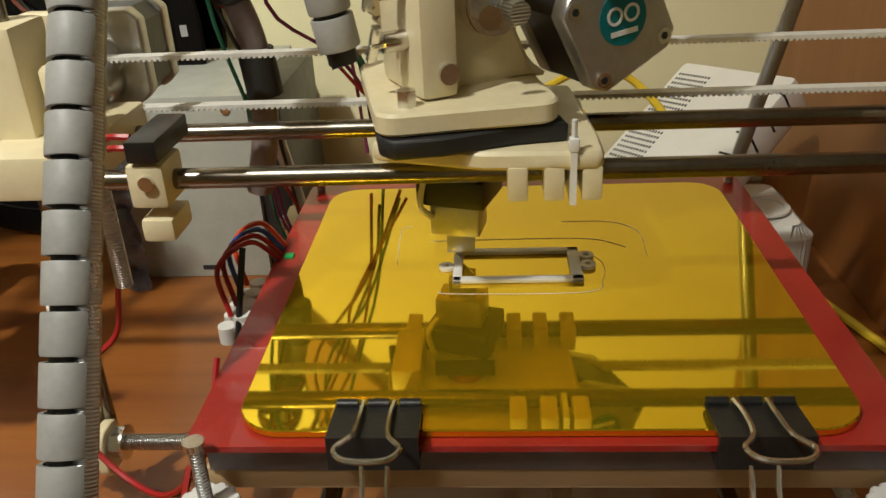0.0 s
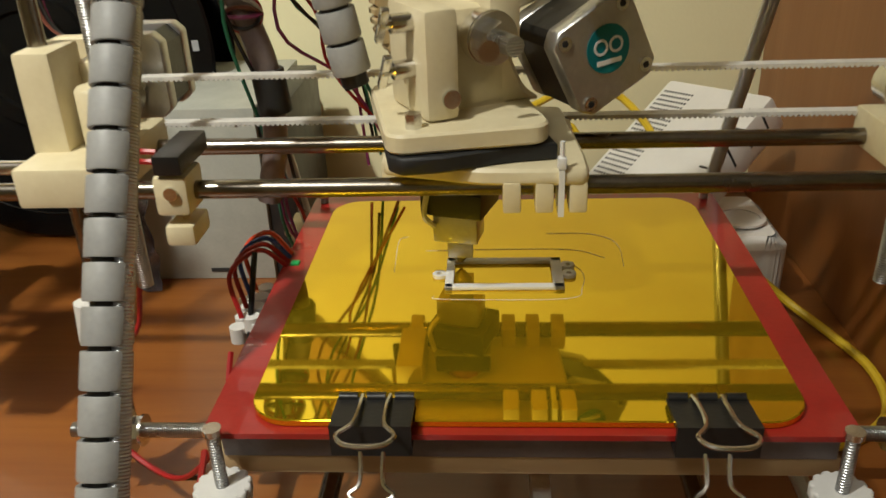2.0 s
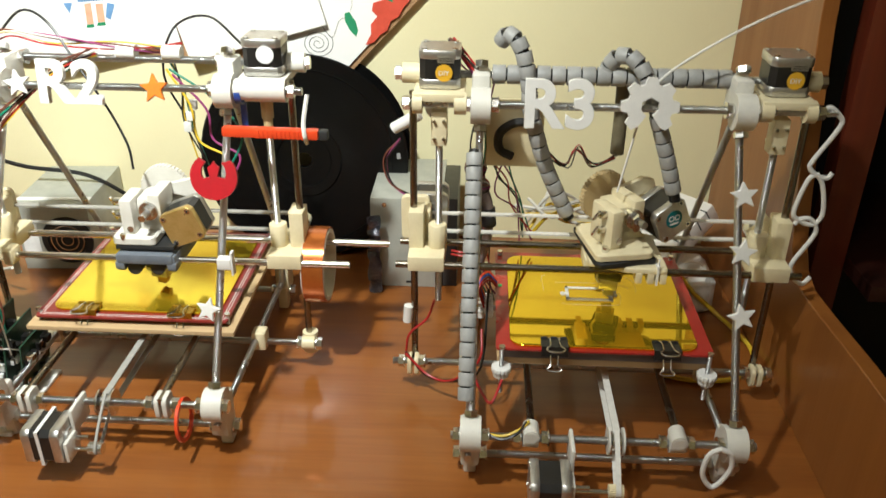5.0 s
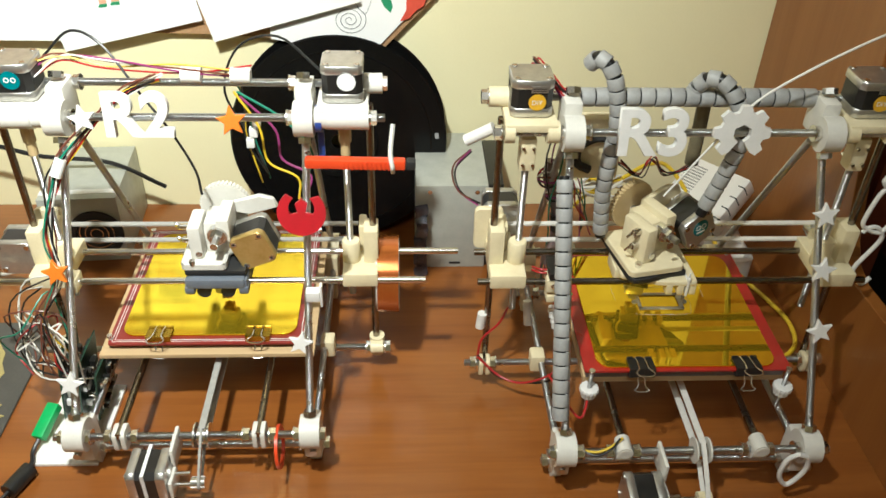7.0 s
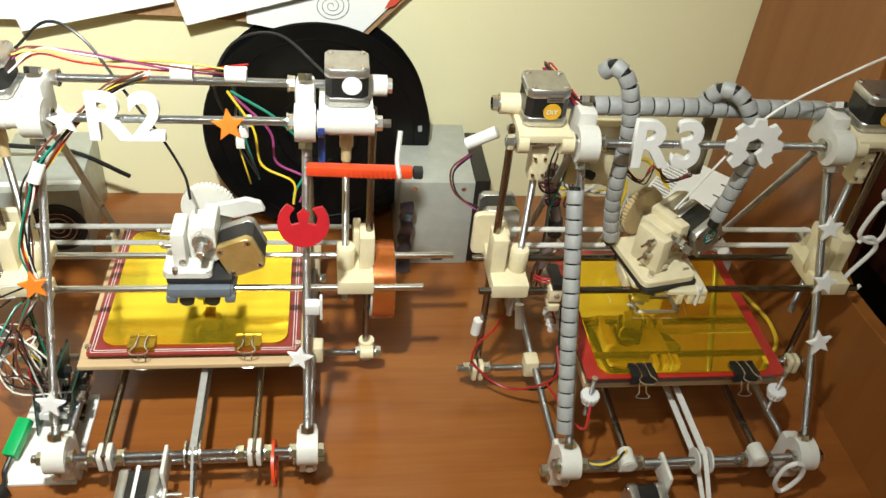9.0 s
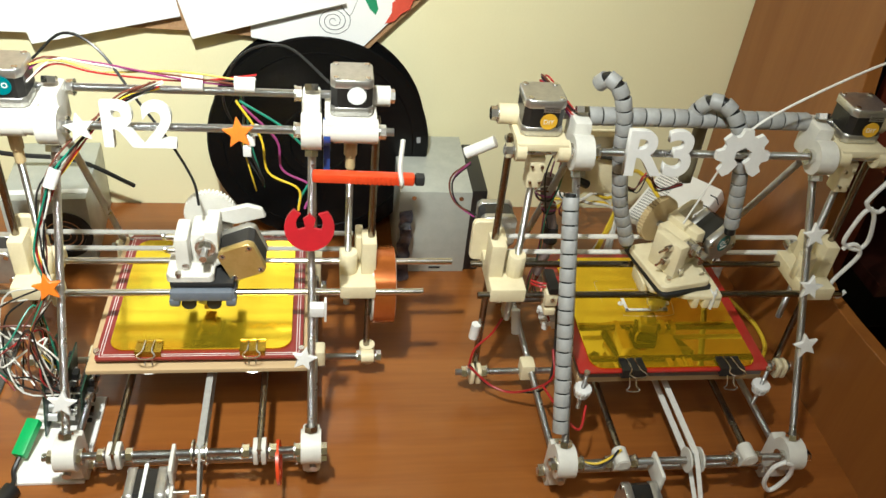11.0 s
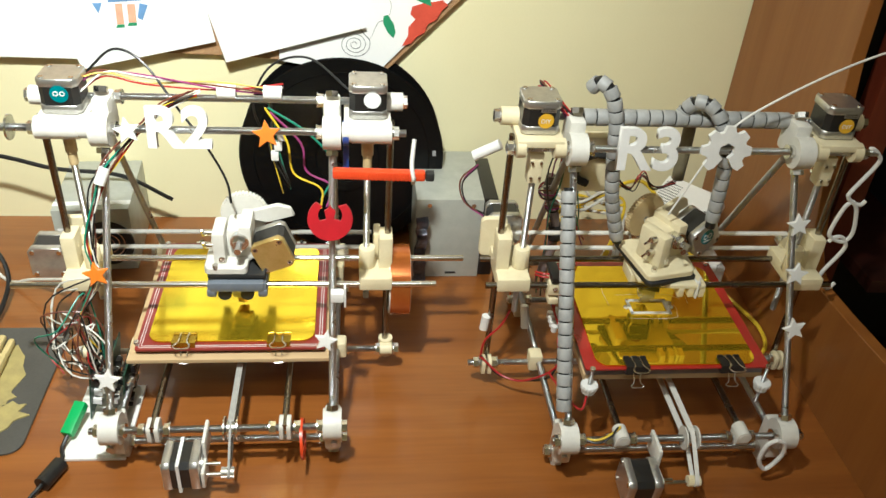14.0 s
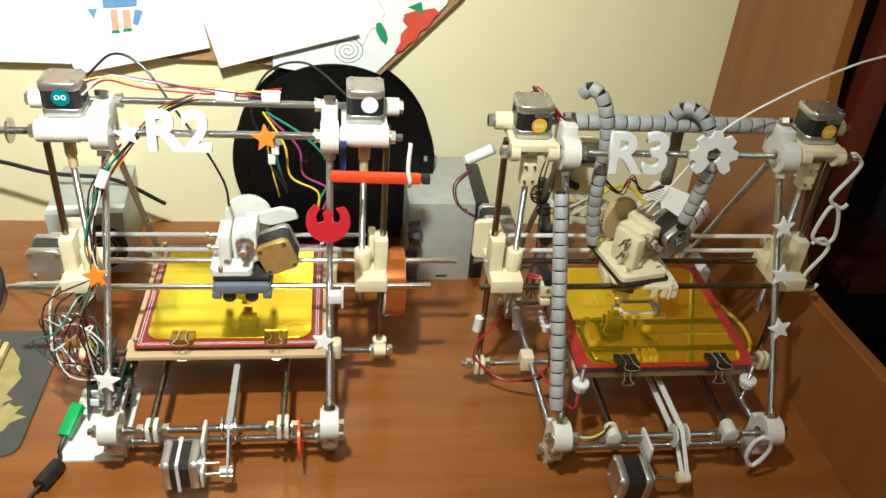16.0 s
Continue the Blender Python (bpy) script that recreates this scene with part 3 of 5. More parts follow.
def binder_clip(bed, x, material, y=0.0):
    """A fold-back clip over the bed's front edge."""
    w = 0.0125
    side = [(-0.0085, 0.1128), (-0.0085, 0.1238), (0.009, 0.1217), (0.009, 0.1206), (-0.0068, 0.1216), (-0.0068, 0.1140), (0.009, 0.1146), (0.009, 0.1136)]
    b = prism(BM(), side, 2 * w, T((x - w, y, 0)) @ Matrix(((0, 0, 1, 0), (1, 0, 0, 0), (0, 1, 0, 0), (0, 0, 0, 1))))
    for dx in (-0.009, 0.0, 0.009):
        part("clip_curl", rod(BM(), (x + dx - 0.003, y + 0.009, 0.1219), (x + dx + 0.003, y + 0.009, 0.1219), 0.0016, 10), material, bed)
    part("binder_clip", b, material, bed, "fold-back clip gripping the plate edge")
    for sz in (1, -1):
        z = 0.1226 if sz > 0 else 0.1130
        e = (lambda q: (x + q[0], y + q[1], z + sz * q[2]))
        pts = [(-0.0045, 0.009, 0.0), (-0.0042, 0.0, 0.0022), (-0.0048, -0.010, 0.0035), (-0.0085, -0.016, 0.004), (-0.006, -0.0205, 0.0042), (0, -0.0215, 0.0042), (0.006, -0.0205, 0.0042), (0.0085, -0.016, 0.004), (0.0048, -0.010, 0.0035), (0.0042, 0, 0.0022), (0.0045, 0.009, 0.0)]
        if sz < 0:
            pts = [(a * 0.8, -0.008 - (0.009 - c) * 0.30, d + (0.009 - c) * 0.25 - 0.001) for a, c, d in pts]
        part("clip_handle", tube(BM(), [e(q) for q in pts], 0.0008, 6, 4), ZINC, bed, "bent steel wire handle")


def bed_of(p, style):
    """The sliding plate; its front edge lies on y = 0 of its own space."""
    g = 0.0885
    cx = 0.005 if style == 3 else 0.004
    ply = PLY
    if style == 3:
        bed = part("bed", box(BM(), cx - 0.100, cx + 0.100, 0.0045, 0.190, 0.0945, 0.1022, 0.0008), ply, p, "plywood plate with red heater board and amber glass on top")
        part("insulation", box(BM(), cx - 0.098, cx + 0.098, 0.0035, 0.186, 0.1024, 0.1146), FOIL, bed)
        part("heater_board", prism(BM(), rounded(cx - 0.1015, cx + 0.1015, -0.0035, 0.1905, 0.003, 3), 0.0020, T((0, 0, 0.1148))), PCBRED, bed, "glossy red heater board")
    else:
        bed = part("bed", box(BM(), cx - 0.108, cx + 0.108, -0.018, 0.198, 0.1035, 0.1085, 0.0008), ply, p, "plywood plate with dark red heater board and amber glass on top")
        part("heater_board", prism(BM(), rounded(cx - 0.1, cx + 0.1, -0.011, 0.1905, 0.003, 3), 0.0022, T((0, 0, 0.1145))), PCBDARK, bed, "dark red heater board with white printed border")
        for o in (0.0035, 0.006):
            e = (cx - 0.1 + o, cx + 0.1 - o, -0.011 + o, 0.1905 - o)
            b = BM()
            for x0, x1, y0, y1 in ((e[0], e[1], e[2], e[2] + .0006), (e[0], e[1], e[3] - .0006, e[3]), (e[0], e[0] + .0006, e[2], e[3]), (e[1] - .0006, e[1], e[2], e[3])):
                box(b, x0, x1, y0, y1, 0.1168, 0.1170)
            part("printed_line", b, WLABEL, bed)
    part("glass_plate", prism(BM(), rounded(cx - g, cx + g, 0.0, 0.1785, 0.014, 8), 0.0026, T((0, 0, 0.1169)), 0.0004), GLASS if style == 3 else FILM, bed, "mirror-like amber film-covered glass plate")
    for sx in (-1, 1):
        for y in ((-0.0075, 0.184) if style == 3 else (-0.003, 0.184)):
            x = cx + sx * (0.0960 if style == 3 else 0.0985)
            part("levelling_screw", rod(BM(), (x, y, 0.07 if style == 3 else 0.095), (x, y, 0.1200), 0.0021, 10), THREAD, bed)
            part("screw_head", rod(BM(), (x, y, 0.1200), (x, y, 0.1222), 0.0030, 12), ZINC, bed)
            if style == 3:
                for zz, wr in ((0.0945, 1.0), (0.0885, 0.8)) if y < 0 else ((0.0885, 1.0), (0.082, 0.8)):
                    part("thumb_wheel", prism(BM(), gear_outline(14, 0.0084 * wr, 0.0094 * wr), 0.0052, T((x, y, zz)), 0.0005), STAR, bed, "white toothed thumb wheel")
    for x in ((-0.042, 0.062) if style == 3 else (-0.0455, 0.0545)):
        binder_clip(bed, x, BLACK if style == 3 else CLIPG, 0.0)
    BZ = 0.0765 if style == 3 else 0.0765 - LOW
    for x in (-0.064, 0.066):
        for y in (0.07, 0.15):
            part("bearing", rod(BM(), (x, y - 0.012, BZ), (x, y + 0.012, BZ), 0.0075, 16), CREAM, bed)
            box(b := BM(), x - 0.008, x + 0.008, y - 0.012, y + 0.012, BZ, 0.0946 if style == 3 else 0.1036, 0.001)
            part("bearing_block", b, CREAM, bed)
    return bed


def carriage_of(p, style):
    """The tool head; the nozzle stands at x = 0 of its own space."""
    A, Bm, C = (CREAM, CREAM, MATTE) if style == 3 else (WHITE, SLATE, MATTE)
    b = BM()
    PR = []
    if style == 3:
        prism(b, [(-0.026, 0.126), (0.010, 0.1145), (0.0455, 0.113), (0.0472, 0.115), (0.0472, 0.13), (0.043, 0.19), (0.0, 0.2), (-0.03, 0.198)], 0.0062, T((0, 0, 0.1722)), 0.0012)
        for x in (0.0172, 0.0286, 0.0404):
            PR.append(box(BM(), x, x + 0.0064, 0.1135, 0.1275, 0.1620, 0.1735, 0.0010))
        for x in (-0.026, 0.0172, 0.0286, 0.0404):
            PR.append(box(BM(), x, x + 0.0064, 0.1750, 0.1890, 0.1620, 0.1735, 0.0010))
        PR.append(box(BM(), -0.029, -0.017, 0.140, 0.172, 0.1590, 0.1730, 0.002))
    else:
        box(b, -0.029, 0.029, 0.116, 0.142, 0.1665, 0.178, 0.003)
        box(b, -0.031, -0.022, 0.118, 0.2, 0.158, 0.176, 0.002)
        box(b, 0.022, 0.031, 0.118, 0.2, 0.158, 0.176, 0.002)
        box(b, -0.03, 0.03, 0.14, 0.2, 0.172, 0.180, 0.002)
        for x in (-0.027, 0.027):
            PR.append(box(BM(), x - 0.005, x + 0.005, 0.1165, 0.13, 0.160, 0.168, 0.002))
    car = part("carriage", b, Bm, p, "printed tool carriage sliding on two rods")
    for q in PR:
        part("prong", q, Bm, car)
    if style == 2:
        for x in (-0.014, 0.010):
            part("bearing", rod(BM(), (x, 0.1215, 0.159), (x, 0.15, 0.159), 0.0072, 18), MATTE, car, "black rod bearing")
    if style == 3:
        prism(b := BM(), [(-0.031, 0.119), (-0.027, 0.1135), (-0.012, 0.113), (0.002, 0.1155), (0.012, 0.117), (0.029, 0.1165), (0.029, 0.19), (-0.029, 0.196)], 0.0062, T((0, 0, 0.1784)), 0.0008)
        part("spacer_plate", b, C, car, "black rubber-like spacer plate")
        z0 = 0.185
        prism(b := BM(), rounded(-0.0315, 0.027, 0.1155, 0.188, 0.007, 4), 0.0072, T((0, 0, z0)), 0.0010)
    else:
        part("spacer_plate", box(BM(), -0.03, 0.03, 0.122, 0.19, 0.1805, 0.1850, 0.0008), C, car)
        z0 = 0.185
        prism(b := BM(), rounded(-0.033, 0.012, 0.122, 0.188, 0.005, 4), 0.0095, T((0, 0, z0)), 0.0016)
    part("base_plate", b, A, car, "rounded printed base plate")
    b = BM()
    # body: two cheeks and a front wall with a rounded shoulder
    box(b, -0.010, 0.016, 0.142, 0.176, z0 + 0.004, 0.229, 0.004)
    part("idler_block", box(BM(), -0.0235, -0.0105, 0.130, 0.166, z0 + 0.0075, 0.2315, 0.003), A, car, "printed idler block")
    box(b, 0.004, 0.017, 0.136, 0.176, 0.21, 0.236, 0.003)
    prism(b, [(-0.010, z0 + 0.006), (0.03, z0 + 0.006), (0.022, z0 + 0.012), (0.0165, 0.209), (0.0165, 0.225), (-0.010, 0.225)], 0.03, T((0, 0.172, 0)) @ UP, 0.002)
    part("motor_arm", prism(BM(), [(0.010, 0.222), (0.010, 0.231), (0.042, 0.240), (0.056, 0.236), (0.060, 0.226), (0.03, 0.217)], 0.006, T((0, 0.1815, 0)) @ UP, 0.001), A, car, "printed arm carrying the motor")
    part("extruder_body", b, A, car, "printed extruder block")
    for x, y in ((-0.021, 0.124), (0.024, 0.182)):
        part("bolt", rod(BM(), (x, y, z0 + 0.007), (x, y, z0 + 0.0125), 0.0032, 6), ZINC, car)
    part("screw", rod(BM(), (-0.0145, 0.1285, 0.2005), (-0.0145, 0.131, 0.2005), 0.0034, 12), ZINC, car)
    zb = 0.2185
    part("hobbed_bolt", rod(BM(), (0.0045, 0.118, zb), (0.0045, 0.2, zb), 0.0036, 16), THREAD, car, "threaded steel drive bolt")
    part("nut", rod(BM(), (0.0045, 0.1275, zb), (0.0045, 0.1335, zb), 0.0068, 6), ZINC, car)
    part("washer", rod(BM(), (0.0045, 0.1336, zb), (0.0045, 0.1352, zb), 0.0095, 24), ZINC, car)
    part("bearing", rod(BM(), (0.0045, 0.1353, zb), (0.0045, 0.1415, zb), 0.0098, 24), STEEL, car)
    part("bolt_tip", rod(BM(), (0.0045, 0.1165, zb), (0.0045, 0.118, zb), 0.0036, 16, 0.0028), ZINC, car)
    g = prism(BM(), gear_outline(40, 0.0240, 0.0258), 0.007, T((0.0045, 0.192, zb + 0.004)) @ UP)
    part("large_gear", g, TAN if style == 3 else WHITE, car, "large printed gear")
    # idler screws with springs
    for zz in (0.210, 0.226):
        part("idler_screw", rod(BM(), (-0.035, 0.142, zz), (-0.012, 0.142, zz), 0.0017, 8), ZINC, car)
        part("spring", rod(BM(), (-0.031, 0.142, zz), (-0.0236, 0.142, zz), 0.0034, 10), STEEL, car)
        for a in (35, 215):
            part("wing", box(BM(), -0.0355, -0.0325, -0.0012, 0.0012, 0, 0.0075, 0.0005, T((0, 0.142, zz)) @ Matrix.Rotation(radians(a), 4, "X")), ZINC, car)
    # motor
    c = NEMA / 2
    k = 0.0046
    octo = [(c, c - k), (c - k, c), (-c + k, c), (-c, c - k), (-c, -c + k), (-c + k, -c), (c - k, -c), (c, -c + k)]
    core = [(x * 0.97, y * 0.97) for x, y in octo]
    mx, my, mz, ra = (0.0535, 0.1360, 0.2065, -27) if style == 3 else (0.0385, 0.130, 0.2040, -22)
    M = T((mx, my, mz)) @ Matrix.Rotation(radians(ra), 4, "Y") @ UP @ Matrix.Rotation(0, 4, "Z")
    part("motor_cap", prism(BM(), octo, 0.008, M @ T((0, 0, -0.008)), 0.0007), ALU if style == 3 else GOLDCAP, car, "brushed motor end cap")
    part("motor_body", prism(BM(), core, 0.021, M @ T((0, 0, -0.029))), BLACK, car, "black motor body")
    part("motor_cap", prism(BM(), octo, 0.008, M @ T((0, 0, -0.037)), 0.0007), ALU, car)
    part("small_gear", prism(BM(), gear_outline(12, 0.006, 0.008), 0.008, M @ T((0, 0, -0.058))), A, car)
    for sx in (-1, 1):
        for sy in (-1, 1):
            b = rod(BM(), (sx * .0138, sy * .0138, -0.001), (sx * .0138, sy * .0138, 0.0006), 0.0029, 14, None, M)
            part("screw", b, ZINC, car)
            part("screw_socket", rod(BM(), (sx * .0138, sy * .0138, 0.0006), (sx * .0138, sy * .0138, 0.0008), 0.0014, 6, None, M), MATTE, car)
    if style == 3:
        R = M @ Matrix.Rotation(radians(-20), 4, "Z")
        part("label", prism(BM(), ring_outline(0.0095, 36), 0.0003, R @ T((0.001, 0.002, 0.0001))), TEAL, car, "round teal label")
        for dx in (-0.0024, 0.0044):
            part("label_mark", lathe(BM(), [(0.0022, 0.0005), (0.0032, 0.0005), (0.0032, 0.0007), (0.0022, 0.0007)], 24, R @ T((dx, 0.0032, 0))), WLABEL, car)
        part("label_bar", box(BM(), -0.0045, 0.0065, -0.0038, -0.002, 0.0005, 0.0007, 0, R), WLABEL, car)
    if style == 3:                                   # this extruder sits turned on its carriage
        turn = at(0, 0.157, 0) @ Matrix.Rotation(radians(27), 4, "Z") @ at(0, -0.157, 0)
        less = at(0, 0.157, 0) @ Matrix.Rotation(radians(12), 4, "Z") @ at(0, -0.157, 0)
        for ob in car.children:
            if ob.name.startswith(("base_plate", "spacer_plate", "bolt")):
                ob.matrix_basis = less
            elif not ob.name.startswith("prong"):
                ob.matrix_basis = turn
    # hot end
    part("insulator", rod(BM(), (0, 0.157, 0.146), (0, 0.157, 0.173), 0.0078, 20), COPPER if style == 3 else BRASS, car)
    b = box(BM(), -0.013, 0.013, 0.146, 0.17, 0.146, 0.1565, 0.001, T((0, 0.157, 0)) @ Matrix.Rotation(radians(-18 if style == 3 else 0), 4, "Z") @ T((0, -0.157, 0)))
    box(b, -0.012, 0.012, 0.147, 0.169, 0.158, 0.167, 0.001)
    part("hot_end_clamp", b, BLACK, car, "black clamp round the hot end")
    part("clamp_plate", box(BM(), -0.0122, 0.0122, 0.1455, 0.1695, 0.157, 0.1578, 0.0002), ALU, car)
    b = box(BM(), -0.0095, 0.009, 0.149, 0.163, 0.1335, 0.1450, 0.0008, T((0, 0.157, 0)) @ Matrix.Rotation(radians(-12), 4, "Z") @ T((0, -0.157, 0)))
    part("heater_block", b, ALU, car, "aluminium heater block")
    part("thermistor_lead", tube(BM(), [(-0.01, 0.15, 0.141), (-0.014, 0.148, 0.147), (-0.012, 0.15, 0.158)], 0.0012, 6), WWHT, car)
    part("nozzle_body", box(BM(), -0.0052, 0.0052, 0.1518, 0.1622, 0.1255, 0.1338, 0.0006), ALU if style == 3 else BRASS, car)
    part("nozzle", rod(BM(), (0, 0.157, 0.1255), (0, 0.157, 0.1212), 0.0046, 14, 0.0008), BRASS if style == 2 else ALU, car, "metal nozzle tip")
    if style == 3:
        b = BM()
        box(b, 0.0366, 0.0386, 0.1125, 0.1275, 0.161, 0.1785)
        box(b, 0.0360, 0.0392, 0.1122, 0.1160, 0.1785, 0.1830, 0.0008)
        rod(b, (0.0376, 0.114, 0.1830), (0.0376, 0.114, 0.1885), 0.0009, 8)
        part("cable_tie", b, WLABEL, car, "white cable tie")
    return car


def sleeve(parent, name, pts, r, pitch, label, gap=0.0016, anchor=None):
    """A bundle in grey ring segments along a line; each segment is a piece."""
    line = smooth_line(pts, 10)
    core = part(name, tube(BM(), [tuple(q) for q in line[::3] + [line[-1]]], r * 0.72, 10, 2), WBLK, parent, label)
    acc, last = 0.0, line[0]
    marks = [line[0]]
    for q in line[1:]:
        while (q - last).length + acc >= pitch:
            step = (pitch - acc) / (q - last).length
            last = last.lerp(q, step)
            marks.append(last.copy())
            acc = 0.0
        acc += (q - last).length
        last = q
    for a, c in zip(marks, marks[1:]):
        d = (c - a).normalized()
        b = BM()
        lathe(b, [(r * 0.8, 0), (r * 0.97, 0), (r, 0.0006), (r, pitch - gap - 0.0006), (r * 0.97, pitch - gap), (r * 0.8, pitch - gap)], 18, T(a) @ d.to_track_quat("Z", "Y").to_matrix().to_4x4())
        part("ring", b, SLEEVE, core)
    return core

# ---------------------------------------------------------------- the two printers
R2X, R2Y = -0.474, 0.027
pr3 = thing("desktop_printer", "open-frame threaded-bar printer with grey sleeved cables and red bed", "printer", 0, 0, 0, group="printers on the desk")
pr2 = thing("desktop_printer", "open-frame threaded-bar printer with loose coloured wires and dark red bed", "printer", R2X, R2Y, 0, group="printers on the desk")
frame_of(pr3, (0.197, 0.170), (-0.197, -0.197), 3)
frame_of(pr2, (0.226, 0.262), (-0.225, -0.2), 2)
bed3, bed2 = bed_of(pr3, 3), bed_of(pr2, 2)
car3, car2 = carriage_of(pr3, 3), carriage_of(pr2, 2)

# the printed frame lies on the red printer's glass and rides with it
b = BM()
for x0, x1, y0, y1 in ((-0.024, 0.024, 0.0835, 0.087), (-0.024, 0.024, 0.1065, 0.110), (-0.024, -0.0205, 0.0835, 0.110), (0.0195, 0.024, 0.0835, 0.110)):
    box(b, x0, x1, y0, y1, 0.1196, 0.1212, 0.0005)
for x, y in ((-0.0265, 0.096), (0.0265, 0.096), (0.0265, 0.1035)):
    lathe(b, [(0.0012, 0.1196), (0.0030, 0.1196), (0.0030, 0.1210), (0.0012, 0.1210)], 16, T((x, y, 0)))
part("printed_piece", b, STAR, bed3, "half-finished white printed frame stuck to the glass")
b = BM()
for pts in ([(-0.028, 0.079), (-0.024, 0.0765), (0.024, 0.0765), (0.031, 0.086), (0.0325, 0.098), (0.028, 0.108)], [(-0.046, 0.10), (-0.047, 0.13), (-0.043, 0.135)], [(0.02, 0.137), (0.04, 0.136), (0.05, 0.126), (0.05, 0.104)], [(-0.034, 0.12), (0.0, 0.121), (0.03, 0.12), (0.043, 0.112)]):
    tube(b, [(x, y, 0.1196) for x, y in pts], 0.00013, 4, 4)
part("purge_outline", b, NATFIL, bed3, "thin printed outline on the glass")
# solder and wire at the board's side
tb = part("terminal_block", box(BM(), -0.104, -0.0985, 0.080, 0.114, 0.098, 0.106, 0.001), STAR, bed3, "white screw terminal strip")
for i in range(4):
    for dx, dz in ((-0.0065, -0.001), (0.0, 0.004)):
        part("terminal", rod(BM(), (-0.1045 + dx, 0.084 + i * 0.0085, 0.097 + dz), (-0.1045 + dx, 0.084 + i * 0.0085, 0.104 + dz), 0.0036, 12), STAR, tb)
for i, mt in enumerate((WRED, WRED, WBLU, ORRED)):
    part("lead", tube(BM(), [(-0.108, 0.082 + i * 0.008, 0.108), (-0.113, 0.09 + i * 0.008, 0.124), (-0.104, 0.105 + i * 0.006, 0.128), (-0.095, 0.112 + i * 0.004, 0.117)], 0.0011, 6), mt, bed3)
part("indicator", box(BM(), -0.0935, -0.0895, 0.112, 0.116, 0.1158, 0.1178, 0.0005), GREENP, bed3, "small green component")

# end switch on the front cross rod
sw = part("end_switch", box(BM(), -0.1275, -0.1170, 0.120, 0.152, 0.1755, 0.1830, 0.001), BLACK, pr3, "black end switch on a cream clamp")
b = BM()
box(b, -0.1295, -0.1165, 0.121, 0.140, 0.159, 0.1745, 0.002)
box(b, -0.128, -0.1165, 0.121, 0.14, 0.1465, 0.155, 0.002)
rod(b, (-0.122, 0.13, 0.146), (-0.122, 0.13, 0.162), 0.0016, 8)
part("switch_clamp", b, CREAM, sw)
part("clamp_screw", rod(BM(), (-0.1225, 0.1195, 0.1685), (-0.1225, 0.1215, 0.1685), 0.0026, 12), ZINC, sw)
for dz in (0.002, 0.006):
    part("terminal", tube(BM(), [(-0.129, 0.13, 0.1755 + dz), (-0.136, 0.131, 0.1755 + dz), (-0.142, 0.14, 0.172 + dz)], 0.0012, 6), WRED, sw)
sw2 = part("end_switch", box(BM(), -0.134, -0.124, 0.121, 0.141, 0.140, 0.156, 0.002), CREAM, pr2, "cream printed clamp on the cross rod")

# grey sleeved bundles of the red printer
sleeve(pr3, "cable_sleeve", [(-0.123, 0.0195, 0.088), (-0.122, 0.135, 0.2865)], 0.0078, 0.0134, "grey segmented sleeve along the front post")
sleeve(pr3, "cable_sleeve", [(-0.108, 0.176, 0.346), (0.115, 0.176, 0.346)], 0.0088, 0.0138, "grey segmented sleeve along the top bar")
P0L, P0R = (-0.072, 0.167, 0.318), (0.043, 0.150, 0.318)
tl = sleeve(pr3, "cable_sleeve", [(-0.101, 0.185, 0.374), (-0.094, 0.178, 0.384), (-0.082, 0.17, 0.372), (-0.074, 0.167, 0.340), (-0.072, 0.167, 0.316)], 0.0078, 0.0125, "grey sleeve arching over the top bar")
tr = sleeve(pr3, "cable_sleeve", [(-0.004, 0.18, 0.346), (0.004, 0.173, 0.366), (0.02, 0.163, 0.366), (0.034, 0.153, 0.345), (0.042, 0.150, 0.318)], 0.0078, 0.0125, "grey sleeve arching over the top bar")
hl = sleeve(pr3, "hanging_sleeve", [(0, 0, 0), (-0.004, 0, -0.045), (-0.004, 0.002, -0.075), (0.0, 0.004, -0.124)], 0.0078, 0.0134, "grey sleeve hanging to the tool head")
hr = sleeve(pr3, "hanging_sleeve", [(0, 0, 0), (0.001, 0, -0.045), (0.0, 0, -0.088)], 0.0076, 0.0134, "grey sleeve hanging to the tool motor")
part("loose_sleeve", tube(BM(), [(0.018, 0.2, 0.345), (0.019, 0.2, 0.30), (0.019, 0.2, 0.262)], 0.0068, 12, 4), pm("olive_sleeve", (0.17, 0.15, 0.09), (0.12, 0.10, 0.06), 60, 0.6), pr3, "drab olive tube hanging from the top bar")

# control box and wiring behind the red printer
b = box(BM(), -0.112, -0.055, 0.198, 0.215, 0.245, 0.312, 0.003)
ctl = part("control_box", b, CREAM, pr3, "cream printed plate with a black cable loop")
part("cable_loop", tube(BM(), [(-0.06, 0.196, 0.29), (-0.082, 0.195, 0.293), (-0.098, 0.195, 0.282), (-0.098, 0.195, 0.265), (-0.085, 0.196, 0.257)], 0.0045, 8), MATTE, ctl)


def bundle(parent, n, pts, spread, seed, r=0.0009, name="wire"):
    rnd = random.Random(seed)
    for i in range(n):
        mt = rnd.choice((WRED, WBLK, WBLK, WBLK, WYEL, WGRN, WWHT, WWHT, WMAG, WMAG, WBRN, WBRN))
        part(name, tube(BM(), [(x + rnd.uniform(-spread, spread), y + rnd.uniform(-spread, spread), z + rnd.uniform(-spread, spread)) for x, y, z in pts], r, 5, 5), mt, parent)


